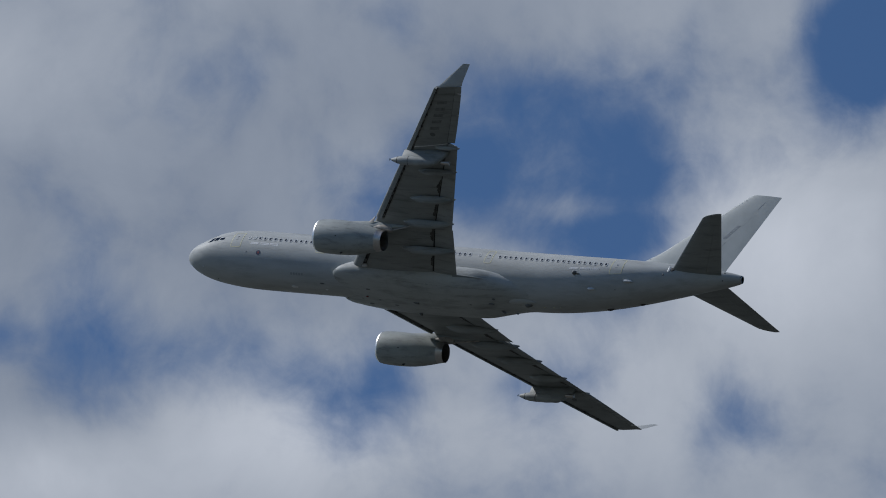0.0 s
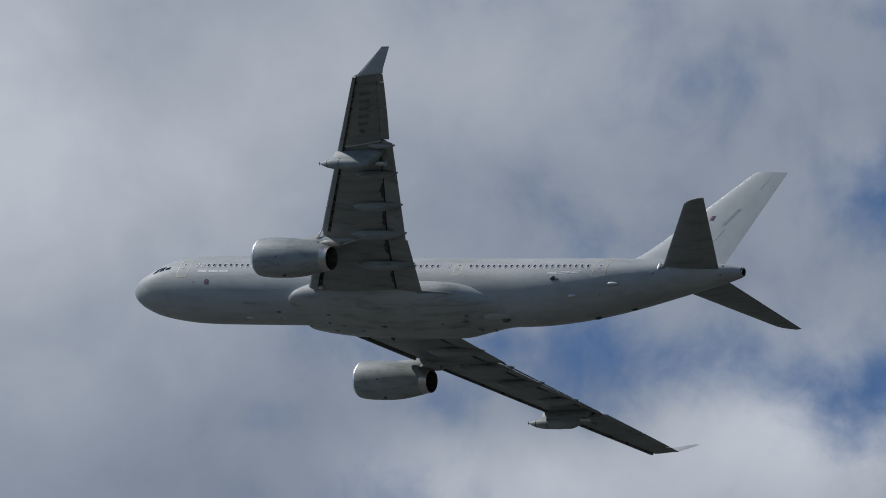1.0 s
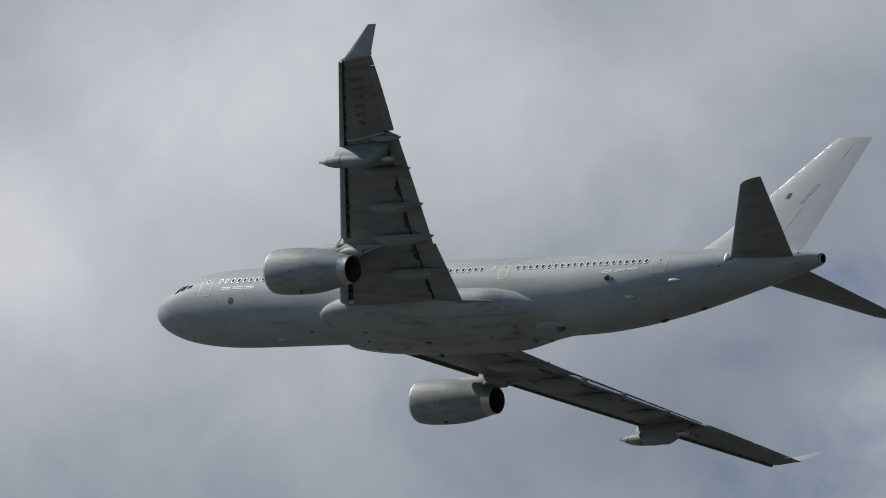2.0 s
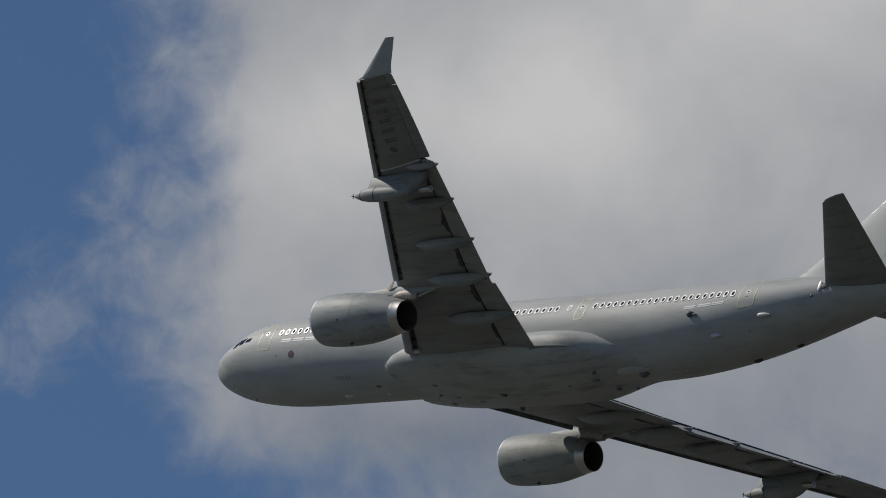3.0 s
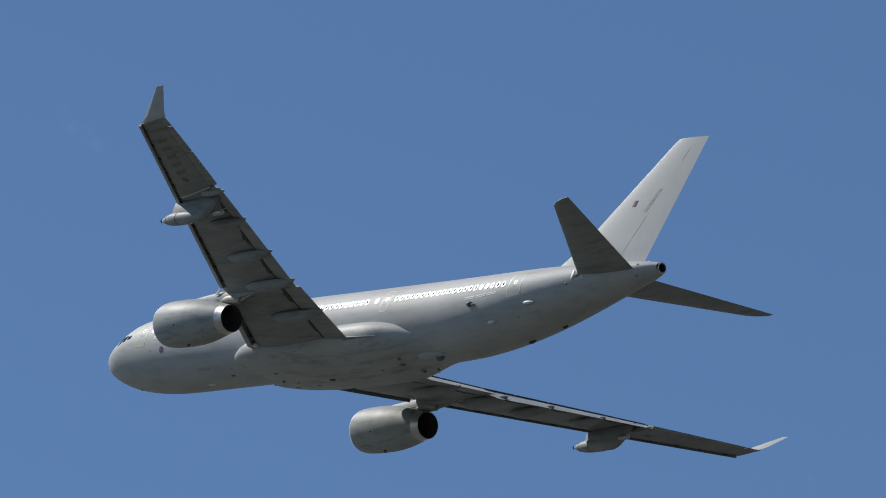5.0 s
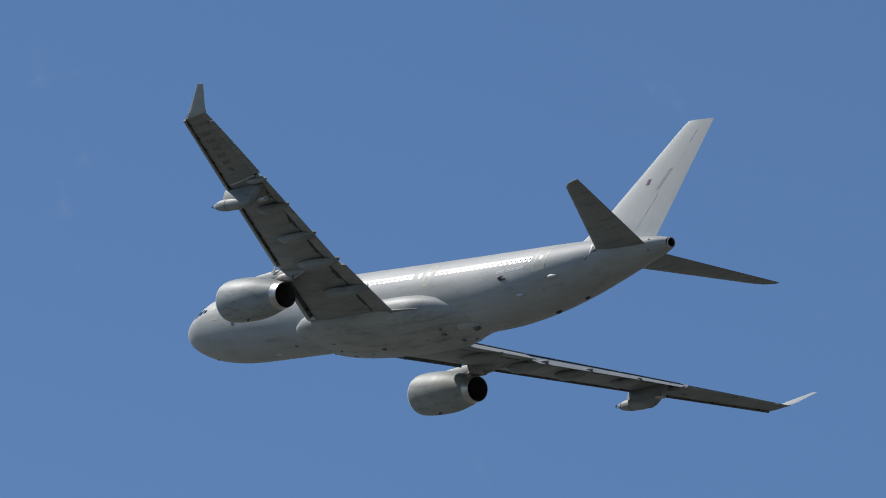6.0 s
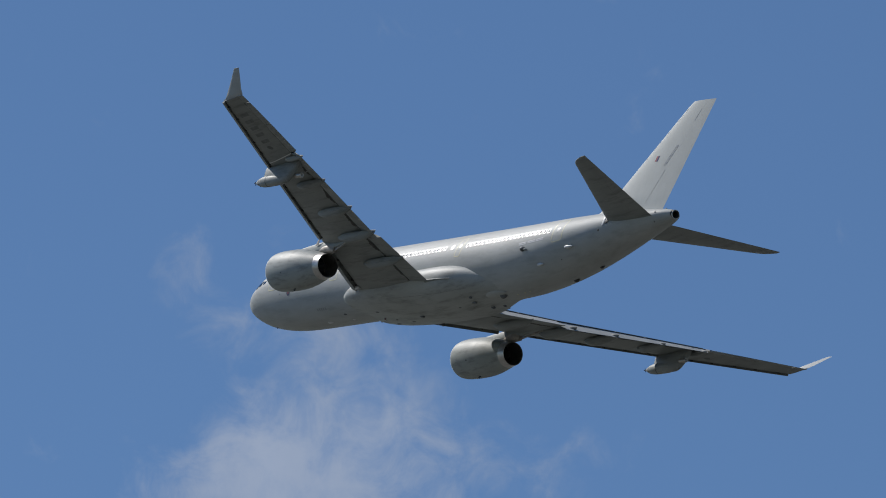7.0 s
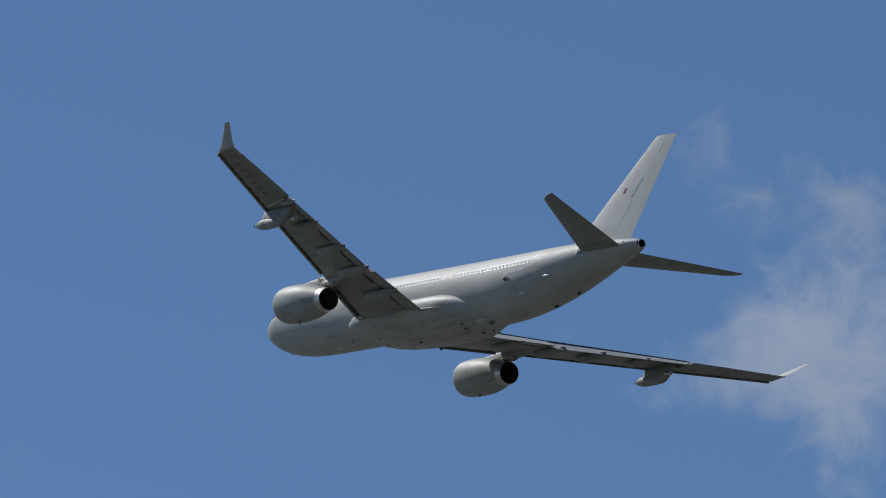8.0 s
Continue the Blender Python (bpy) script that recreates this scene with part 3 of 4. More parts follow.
def strip_under(pts, width, s, off=0.012):
    """A thin strip along points (x, y) on the wing's lower face."""
    bm = bmesh.new()
    prev = None
    for x, y in pts:
        a, b = bm.verts.new(under(x, y - width / 2, s, off)), bm.verts.new(under(x, y + width / 2, s, off))
        if prev:
            bm.faces.new((prev[0], a, b, prev[1]))
        prev = (a, b)
    return bm


def quad_under(corners, s, off=0.01, n=3):
    """A plate on the wing's lower face inside four corners (x, y)."""
    bm = bmesh.new()
    g = []
    for i in range(n + 1):
        col = []
        for j in range(n + 1):
            u, v = i / n, j / n
            x = (corners[0][0] * (1 - u) + corners[1][0] * u) * (1 - v) + (corners[3][0] * (1 - u) + corners[2][0] * u) * v
            y = (corners[0][1] * (1 - u) + corners[1][1] * u) * (1 - v) + (corners[3][1] * (1 - u) + corners[2][1] * u) * v
            col.append(bm.verts.new(under(x, y, s, off)))
        g.append(col)
    for i in range(n):
        for j in range(n):
            bm.faces.new((g[i][j], g[i + 1][j], g[i + 1][j + 1], g[i][j + 1]))
    return bm


def make_wing(s):
    ys = [1.6] + span(2.8, 9.5, 5) + span(10.5, 28.5, 16)
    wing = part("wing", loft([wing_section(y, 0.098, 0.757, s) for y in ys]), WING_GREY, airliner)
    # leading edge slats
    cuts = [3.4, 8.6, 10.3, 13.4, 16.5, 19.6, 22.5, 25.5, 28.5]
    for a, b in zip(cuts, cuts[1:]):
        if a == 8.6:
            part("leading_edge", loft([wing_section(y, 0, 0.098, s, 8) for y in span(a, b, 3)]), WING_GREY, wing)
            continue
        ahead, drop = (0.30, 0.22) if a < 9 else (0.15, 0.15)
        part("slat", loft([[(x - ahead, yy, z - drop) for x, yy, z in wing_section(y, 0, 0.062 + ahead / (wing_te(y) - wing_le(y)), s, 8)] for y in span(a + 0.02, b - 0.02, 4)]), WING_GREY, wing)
        for f in (0.22, 0.75):
            y = a + (b - a) * f
            c = wing_te(y) - wing_le(y)
            q = under(wing_le(y) + 0.075 * c, y, s)
            part("slat_bracket", block((q.x, q.y, q.z + 0.0), (0.30, 0.16, 0.16), Matrix.Rotation(0.2, 4, 'Y'), 0.03), NEAR_BLACK, wing, "dark slat bracket")
        for k in range(3):
            y = a + (b - a) * (k + 0.5) / 3
            c = wing_te(y) - wing_le(y)
            dash = quad_under([(wing_le(y - 0.38) + 0.070 * c, y - 0.38), (wing_le(y - 0.38) + 0.088 * c, y - 0.38), (wing_le(y + 0.38) + 0.088 * c, y + 0.38), (wing_le(y + 0.38) + 0.070 * c, y + 0.38)], s, -0.03, 2)
            part("slat_track", dash, TAN if y > 20 else SERIAL, wing)
    part("leading_edge", loft([wing_section(y, 0, 0.098, s, 8) for y in span(1.6, 3.4, 3)]), WING_GREY, wing)
    # Near-black block inside the slat gap puts the recess's shade into colour.
    part("slat_gap_fill", loft([[(p[0], p[1], p[2] + dz) for p, dz in ((wing_pt(y, 0.05, False, s), 0.05), (wing_pt(y, 0.115, False, s), 0.07), (wing_pt(y, 0.115, True, s), -0.05), (wing_pt(y, 0.05, True, s), -0.04))] for y in span(3.4, 28.45, 24)]), NEAR_BLACK, wing, "near-black filler shading the recess behind the slats")
    # flaps, ailerons
    for name, a, b in (("flap", 2.9, 9.35), ("flap", 9.55, 20.7), ("aileron", 20.9, 24.6), ("aileron", 24.64, 27.5), ("tip_trailing_edge", 27.56, 28.5)):
        d = 0.03 if name == "flap" else 0.0
        gap = 0.774 if name == "flap" else 0.764
        step = 0.0 if name == "flap" else 0.075
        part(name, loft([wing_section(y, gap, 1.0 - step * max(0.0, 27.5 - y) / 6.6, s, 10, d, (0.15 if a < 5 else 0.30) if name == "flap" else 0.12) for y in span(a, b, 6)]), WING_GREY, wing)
        # A sheet in the paler fuselage grey over each panel's upper face.
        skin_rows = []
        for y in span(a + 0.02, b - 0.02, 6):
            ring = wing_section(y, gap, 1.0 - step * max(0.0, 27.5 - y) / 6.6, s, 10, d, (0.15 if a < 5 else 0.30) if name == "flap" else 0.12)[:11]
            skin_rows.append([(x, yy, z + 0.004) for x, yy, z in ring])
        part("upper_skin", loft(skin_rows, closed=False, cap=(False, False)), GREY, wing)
    # Near-black block ahead of the flaps: the gap's shade as colour.
    part("flap_gap_fill", loft([[(p[0], p[1], p[2] + dz) for p, dz in ((wing_pt(y, 0.72, False, s), 0.06), (wing_pt(y, 0.80, False, s), 0.07), (wing_pt(y, 0.80, True, s), -0.03), (wing_pt(y, 0.72, True, s), -0.03))] for y in span(3.0, 27.5, 24)]), DARK, wing, "near-black filler shading the gap ahead of the flaps")
    # winglet
    wl = [((35.4, 28.45, 1.97), 2.62, 0.10, 0.0, 0.24), ((35.85, 28.58, 2.06), 2.22, 0.10, 0.25, 0.22), ((36.12, 28.72, 2.30), 2.0, 0.09, 0.7, 0.12), ((36.45, 28.9, 2.58), 1.77, 0.085, 0.8, 0.0), ((37.3, 29.4, 3.15), 1.24, 0.08, 0.8, 0.0), ((38.17, 29.94, 3.74), 0.70, 0.07, 0.8, 0.0)]
    rings = []
    for (x, y, z), c, th, lean, up_aft in wl:
        ring = []
        for t, up in [(k / 10, True) for k in range(11)] + [(k / 10, False) for k in range(10, -1, -1)]:
            u, l = foil(t, th)
            d = c * (u if up else l)
            ring.append((x + c * t, s * (y - d * math.sin(lean)), z + up_aft * t + d * math.cos(lean)))
        rings.append(ring)
    part("winglet", loft(rings), GREY, wing, "upswept grey winglet")
    # spoilers: flat panels that reach aft above the lowered flaps
    edges = [3.3, 6.3, 9.35, 11.6, 13.9, 16.2, 18.5, 20.7]
    for a, b in zip(edges, edges[1:]):
        rings = []
        for y in span(a + 0.02, b - 0.02, 2):
            c = wing_te(y) - wing_le(y)
            p, q = Vector(wing_pt(y, 0.66, True, s)), Vector(wing_pt(y, 0.76, True, s))
            d = (q - p) / 0.10
            e = q + d * 0.045 + Vector((0, 0, 0.002 * c))
            rings.append([(p.x, p.y, p.z + 0.012), (q.x, q.y, q.z + 0.014), tuple(e), (e.x, e.y, e.z - 0.03), (q.x, q.y, q.z - 0.05), (p.x, p.y, p.z - 0.06)])
        part("spoiler", loft(rings), GREY, wing)
    # flap track fairings
    for y, x0, x1, w, h in ((6.6, 25.6, 31.35, 0.46, 0.60), (10.2, 26.8, 32.2, 0.46, 0.60), (13.5, 28.4, 33.3, 0.44, 0.56), (17.2, 30.4, 34.5, 0.38, 0.48), (20.4, 33.0, 35.7, 0.2, 0.3)):
        part("flap_fairing", canoe(x0, x1 - 0.12, y, s, w, h, droop=0.31), WING_GREY, wing)
    rs = random.Random(11)
    # Ragged dark patches just ahead of the flap gap, between the fairings.
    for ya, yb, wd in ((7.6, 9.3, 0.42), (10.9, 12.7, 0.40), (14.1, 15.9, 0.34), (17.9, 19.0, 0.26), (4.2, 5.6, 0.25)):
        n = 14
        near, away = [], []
        gap_patch = bmesh.new()
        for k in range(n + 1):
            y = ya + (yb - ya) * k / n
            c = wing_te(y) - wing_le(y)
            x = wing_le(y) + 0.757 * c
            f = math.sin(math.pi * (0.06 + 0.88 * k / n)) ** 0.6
            near.append(gap_patch.verts.new(under(x - wd * f * rs.uniform(0.55, 1.15), y, s, 0.006)))
            away.append(gap_patch.verts.new(under(x - 0.01, y, s, 0.006)))
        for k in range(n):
            gap_patch.faces.new((near[k], near[k + 1], away[k + 1], away[k]))
        part("flap_gap_mark", gap_patch, GAP_MARK, wing, "dark ragged patch by the flap gap")
    part("seal_strip", strip_under([(x, 20.42 + 0.11 * (x - 31)) for x in span(30.95, 34.4, 12)], 0.09, s, 0.02), WHITE, wing, "thin white seal strip")
    part("panel_line", strip_under([(x, 18.3 + 0.02 * (x - 31)) for x in span(33.2, 34.2, 6)], 0.05, s), WHITE, wing)
    # aft root fairing blade
    part("root_fillet", loft([[(30.0 + 3.1 * t, s * (3.15 + 0.32 * math.cos(a) * (1 - t) ** 0.6), -2.35 + (0.16 * (1 - t) + 0.02) * math.sin(a)) for a in [j * math.tau / 12 for j in range(12)]] for t in span(0, 1, 8)]), WING_GREY, wing)
    return wing


wing_port, wing_starboard = make_wing(-1), make_wing(1)
for s, wing in ((-1, wing_port), (1, wing_starboard)):
    x = wing_le(3.9)
    # Near-black plate painting the shade of the slot at the slat's end.
    part("slat_end_dark", block((x + 0.55, s * 3.72, wing_z(3.9) - 0.12), (1.1, 0.06, 0.5), Matrix.Rotation(0.15, 4, 'Y'), 0.02), DARK, wing, "dark plate for the shaded slot at the slat end")
    part("landing_light", revolve([(-0.08, 0.04), (0.0, 0.18), (0.3, 0.2), (0.5, 0.12)], (x + 0.55, s * 3.62, wing_z(3.5) - 0.52), 16, cap=(True, True)), BLISTER, wing, "pale landing light")
# serial as plain bars, and a dark disc, below the left wing
for k in range(5):
    y = 22.75 + 0.86 * k
    xm = wing_le(y) + 0.40 * (wing_te(y) - wing_le(y))
    part("serial_bar", quad_under([(xm - 0.42, y), (xm + 0.54, y), (xm + 0.54 + 0.2, y + 0.4), (xm - 0.42 + 0.2, y + 0.4)], -1), SERIAL, wing_port, "faded dark grey serial bar")
for s, wing in ((-1, wing_port), (1, wing_starboard)):
    b = bmesh.new()
    b.faces.new([b.verts.new(under(33.3 + 0.26 * math.cos(a), 22.1 + 0.26 * math.sin(a), s, 0.012)) for a in [k * math.tau / 20 for k in range(20)]])
    part("wing_roundel", b, MARK, wing, "dark disc marking")


# ---- engines ----
def make_engine(s):
    c = (18.2, s * 9.4, -3.0)
    outer = [(0.0, 1.33), (0.03, 1.40), (0.10, 1.46), (0.28, 1.53)]
    body = [(0.28, 1.53), (0.6, 1.585), (1.0, 1.62), (1.6, 1.645), (2.4, 1.65), (3.3, 1.63), (4.2, 1.565), (5.0, 1.45), (5.7, 1.31), (6.3, 1.18), (6.75, 1.08)]
    tail = [(6.75, 1.08), (7.1, 1.01), (7.45, 0.96), (7.46, 0.93), (7.1, 0.93), (6.4, 0.95), (5.6, 0.9)]
    inner = [(0.28, 1.20), (0.12, 1.235), (0.03, 1.28), (0.0, 1.33)]

    def droop(bm):
        for v in bm.verts:
            v.co.x = c[0] + (v.co.x - c[0]) * 0.932
            v.co.z -= 0.056 + 0.004 * (v.co.x - c[0])
        return bm

    eng = part("engine", droop(revolve(body, c, 56)), NACELLE, airliner, "grey engine nacelle")
    part("inlet_lip", droop(revolve(inner + outer[1:], c, 56)), METAL, eng, "bare metal inlet lip")
    part("inlet_duct", droop(revolve([(0.28, 1.20), (0.7, 1.18), (1.4, 1.24)], c, 40)), GREY, eng)
    part("exhaust_nozzle", droop(revolve(tail, c, 56)), NOZZLE, eng, "heat-stained metal exhaust nozzle")
    part("exhaust_core", droop(revolve([(5.6, 0.9), (5.8, 0.45), (6.6, 0.3), (7.0, 0.04)], c, 32, cap=(False, True))), DARK, eng, "dark exhaust opening")
    spin = [(1.0, 0.02), (1.1, 0.16), (1.4, 0.36)]
    part("spinner", droop(revolve(spin, c, 24, cap=(True, False))), MARK, eng)
    fan = bmesh.new()
    for k in range(26):
        a = k * math.tau / 26
        pts = []
        for r, tw, w in ((0.34, 0.5, 0.10), (1.22, 1.1, 0.16)):
            for sg in (-1, 1):
                pts.append(fan.verts.new((c[0] + 1.4 + sg * w * math.cos(tw), c[1] + r * math.cos(a + sg * w * math.sin(tw) / r), c[2] + r * math.sin(a + sg * w * math.sin(tw) / r))))
        fan.faces.new((pts[0], pts[1], pts[3], pts[2]))
    part("fan", droop(fan), METAL, eng)
    # panel joints round the nacelle
    for x, r in ((3.75, 1.602), (5.15, 1.42)):
        part("panel_joint", droop(revolve([(x, r + 0.001), (x + 0.012, r + 0.003), (x + 0.024, r - 0.001)], c, 56)), FAINT, eng)
    # vents and drain mast
    for x, a, sx, sz in ((2.3, -118, 0.2, 0.24), (2.6, -150, 0.16, 0.12), (3.1, -48, 0.22, 0.2)):
        rr = 1.64
        aa = radians(a)
        part("vent", block((c[0] + x, c[1] + rr * math.cos(aa), c[2] + rr * math.sin(aa) + 0.02 * (x - 3.45)), (sx, 0.05, sz), Matrix.Rotation(aa + math.pi, 4, 'X'), 0.015), DARK, eng, "dark vent opening")
    part("drain_mast", block((c[0] + 3.0, c[1], c[2] - 1.76), (0.22, 0.06, 0.26), Matrix.Rotation(0.5, 4, 'Y'), 0.015), NEAR_BLACK, eng)
    # pylon: slab from the nacelle's top to below the wing
    y = 9.4
    rings = []
    for k in range(15):
        t = k / 14
        x = 19.3 + 8.8 * t
        w = 0.34 * math.sin(math.pi * min(1, t * 2.2) / 2) ** 0.6 * (1 - max(0, t - 0.55) / 0.45 * 0.85) + 0.02
        if x < wing_le(y) + 0.3:
            top = -1.42 + 0.42 * (x - 19.3) / (wing_le(y) + 0.3 - 19.3)
        else:
            top = under(x, y, s).z + 0.15
        bot = -1.9 if t < 0.55 else -1.9 + (t - 0.55) / 0.45 * 0.75
        bot = min(bot, top - 0.06)
        ring = [(x, s * y + w * math.copysign(abs(math.cos(a)) ** 0.6, math.cos(a)), (top + bot) / 2 + (top - bot) / 2 * math.copysign(abs(math.sin(a)) ** 0.6, math.sin(a))) for a in [j * math.tau / 20 for j in range(20)]]
        rings.append(ring)
    py = part("pylon", loft(rings), NACELLE, eng)
    shield = []
    for k in range(9):
        t = k / 8
        x = 23.1 + 2.5 * t
        w = 0.10 + 0.27 * math.sin(math.pi * (0.08 + 0.84 * t)) ** 0.7
        top, bot = -1.62 + 0.30 * math.sin(math.pi * min(1, t * 1.4) / 2), -1.98
        shield.append([(x, s * y + w * math.copysign(abs(math.cos(q)) ** 0.7, math.cos(q)), (top + bot) / 2 + (top - bot) / 2 * math.copysign(abs(math.sin(q)) ** 0.7, math.sin(q))) for q in [j * math.tau / 16 for j in range(16)]])
    part("pylon_heat_shield", loft(shield), SHIELD_TAN, eng, "tan heat-stained pylon panel")
    # Thin pale strip: the pylon's sunlit lower edge put into colour.
    part("lit_pylon_edge", loft([[(x, s * (y + 0.12 * (x - 25.2)) + 0.05 * math.cos(q), -1.93 + 0.27 * (x - 25.2) + 0.09 * math.sin(q)) for q in [j * math.tau / 8 for j in range(8)]] for x in span(25.2, 28.0, 8)]), SHIELD_TAN, eng, "pale strip painted as the sunlit pylon edge")
    part("vane", loft([[(23.35 + 0.3 * t + dx * (1 - 0.8 * t), s * (y + 0.42 + 0.1 * t) + dy, -1.35 + 0.62 * t) for dx, dy in ((-0.25, 0), (0, 0.03), (0.25, 0), (0, -0.03))] for t in span(0, 1, 4)]), SHIELD_TAN, eng, "small upright vane")
    return eng


make_engine(-1), make_engine(1)


# ---- refuelling pods below the wings ----
def make_pod(s):
    y, z = 19.75, -0.68
    prof = [(0.06, 0.03), (0.08, 0.08), (0.35, 0.20), (0.75, 0.33), (1.2, 0.42), (1.7, 0.45), (3.0, 0.45), (3.6, 0.39), (4.2, 0.29), (4.6, 0.22)]
    pod = part("refuelling_pod", revolve(prof, (28.65, s * y, z), 32), POD, airliner, "pale grey refuelling pod below the wing")
    part("nose_joint", revolve([(0.72, 0.325), (0.76, 0.345), (0.80, 0.345)], (28.65, s * y, z), 32), NEAR_BLACK, pod)
    part("body_joint", revolve([(1.9, 0.458), (1.93, 0.466), (1.96, 0.459)], (28.65, s * y, z), 32), NEAR_BLACK, pod)
    part("drogue_housing", revolve([(4.2, 0.18), (4.9, 0.19), (5.05, 0.18), (5.05, 0.14), (4.95, 0.05)], (29.5, s * (y - 0.33), z + 0.27), 28, cap=(False, True)), HOT, pod, "metal drogue housing")
    blades = join(*[block((28.58, s * y, z), (0.04, 0.05, 0.30), Matrix.Rotation(a, 4, 'X') @ Matrix.Rotation(0.5, 4, 'Z'), 0.01) for a in (0.4, 1.97)])
    part("ram_air_turbine", blades, NEAR_BLACK, pod, "small dark ram air turbine")
    rings = []
    for k in range(25):
        t = k / 24
        x = 29.75 + 4.7 * t
        w = 0.42 * math.sin(math.pi * (0.05 + 0.93 * t)) ** 0.6
        top = under(min(max(x, wing_le(y) + 0.35), wing_te(y) - 0.9), y, s).z + 0.10
        bot = z - 0.40 * min(1, max(0, t - 0.2) / 0.25)
        bot += (top - 0.06 - bot) * max(0, (t - 0.62) / 0.38) ** 1.8
        rings.append([(x, s * y + w * math.cos(a), (top + bot) / 2 + (top - bot) / 2 * math.copysign(abs(math.sin(a)) ** 0.5, math.sin(a))) for a in [j * math.tau / 18 for j in range(18)]])
    part("pod_pylon", loft(rings), WING_GREY, pod)
    return pod


make_pod(-1), make_pod(1)


# ---- tail ----
def sym_section(le, c, th, place, n=14, t0=0.0, t1=1.0):
    ts = [t0 + (t1 - t0) * (1 - math.cos(math.pi * k / n)) / 2 for k in range(n + 1)]
    out = []
    for t, sg in [(t, 1) for t in ts] + [(t, -1) for t in reversed(ts)]:
        b = 5 * th * (0.2969 * math.sqrt(t) - 0.126 * t - 0.3516 * t**2 + 0.2843 * t**3 - 0.1036 * t**4)
        out.append(place(le + c * t, sg * b * c))
    return out


def make_stabiliser(s):
    def geo(y):
        le, te = 50.9 + 0.685 * (y - 1.4), 55.95 + 0.272 * (y - 1.4)
        if y > 9.1:
            le += 1.5 * ((y - 9.1) / 0.65) ** 2.0 * 0.7
        return le, te, 1.34 + 0.16 * (y - 1.4)

    ys = [0.45, 0.9, 1.4, 3, 5, 7, 8.5, 9.1, 9.4, 9.6, 9.75]

    def sec(y, t0, t1):
        le, te, z = geo(y)
        trim = 0.07 + 0.30 * max(0.0, 1 - (y - 0.9) / 8.85)
        return sym_section(le, te - le, 0.095, lambda x, d: (x, s * y, z + d + trim * (x - le) / (te - le)), 12, t0, t1)

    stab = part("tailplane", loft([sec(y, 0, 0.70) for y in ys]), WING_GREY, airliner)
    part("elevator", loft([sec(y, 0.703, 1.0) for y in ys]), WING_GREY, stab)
    return stab


make_stabiliser(-1), make_stabiliser(1)


def fin_geo(z):
    le = 49.4 + 0.968 * (z - 5.0)
    if z < 4.6:
        le -= 0.22 * (4.6 - z) ** 2 * 0.8
    if z > 11.1:
        le += 0.12 * ((z - 11.1) / 0.43) ** 2
    return le, 55.65 + 0.352 * (z - 2.75)


def fin_sec(z, t0, t1):
    le, te = fin_geo(z)
    return sym_section(le, te - le, 0.085 if z > 3.2 else 0.07, lambda x, d: (x, d, z), 14, t0, t1)


zs = [2.2, 2.8, 3.1, 3.5, 4.0, 4.6, 6, 8, 10, 11.1, 11.3, 11.45, 11.53]
fin = part("fin", loft([fin_sec(z, 0, 0.6905) for z in zs]), TAIL_GREY, airliner, "pale grey tail fin")
part("rudder", loft([fin_sec(z, 0.6912, 1.0) for z in zs]), TAIL_GREY, fin)


def fin_plate(x0, x1, z0, z1, side, off=0.008, lean=0.968):
    """A plate on the fin's flank; lean follows the sweep."""
    bm = bmesh.new()
    g = []
    n = 4
    for i in range(n + 1):
        col = []
        for j in range(n + 1):
            z = z0 + (z1 - z0) * j / n
            x = x0 + (x1 - x0) * i / n + lean * (z - z0)
            le, te = fin_geo(z)
            t = (x - le) / (te - le)
            b = 5 * 0.085 * (0.2969 * math.sqrt(t) - 0.126 * t - 0.3516 * t**2 + 0.2843 * t**3 - 0.1036 * t**4) * (te - le)
            col.append(bm.verts.new((x, side * (b + off), z)))
        g.append(col)
    for i in range(n):
        for j in range(n):
            bm.faces.new((g[i][j], g[i + 1][j], g[i + 1][j + 1], g[i][j + 1]))
    return bm


for side in (-1, 1):
    part("flag_red", fin_plate(53.06, 53.25, 6.70, 7.16, side, lean=0.25), FLAG_RED, fin, "red stripe of the flag")
    part("flag_blue", fin_plate(53.25, 53.44, 6.70, 7.16, side, lean=0.25), FLAG_BLUE, fin, "blue stripe of the flag")
    for dx, z0, z1, wd in ((0.0, 6.29, 7.87, 0.03), (0.27, 6.29, 7.87, 0.03), (0.0, 6.29, 6.33, 0.3), (0.0, 7.0, 7.04, 0.3), (0.0, 7.83, 7.87, 0.3)):
        x = 54.34 + 0.63 * (z0 - 6.29) + dx
        part("serial_outline", fin_plate(x, x + wd, z0, z1, side, 0.007, 0.63), FIN_MARK, fin, "thin serial outline")
    for k in range(5):
        z = 6.39 + 0.30 * k + (0.04 if k > 1 else 0)
        x = 54.40 + 0.63 * (z - 6.29)
        part("serial_bar", fin_plate(x, x + 0.17, z, z + 0.19, side, 0.006, lean=0.63), TAIL_MARK, fin, "small serial bar")
    # Pale dashes: glints of the metal leading edge strip, painted in colour.
    for z0, z1 in ((3.25, 3.4), (4.1, 4.9), (7.0, 7.4), (7.6, 8.6), (8.9, 9.3), (9.9, 10.5), (10.7, 11.0)):
        part("edge_glint", fin_plate(fin_geo(z0)[0] + 0.28, fin_geo(z0)[0] + 0.33, z0, z1, side, 0.006), RIM, fin, "pale dash painted as a glint on the erosion strip")
    for z0, z1, wd in ((3.2, 4.3, 0.025), (4.36, 5.1, 0.04), (5.2, 5.9, 0.04), (9.83, 10.8, 0.04)):
        x = 53.85 + 0.53 * (z0 - 4.36)
        part("hinge_cover", fin_plate(x, x + wd, z0, z1, side, 0.006, 0.53), FIN_MARK, fin, "thin glossy hinge cover strip")

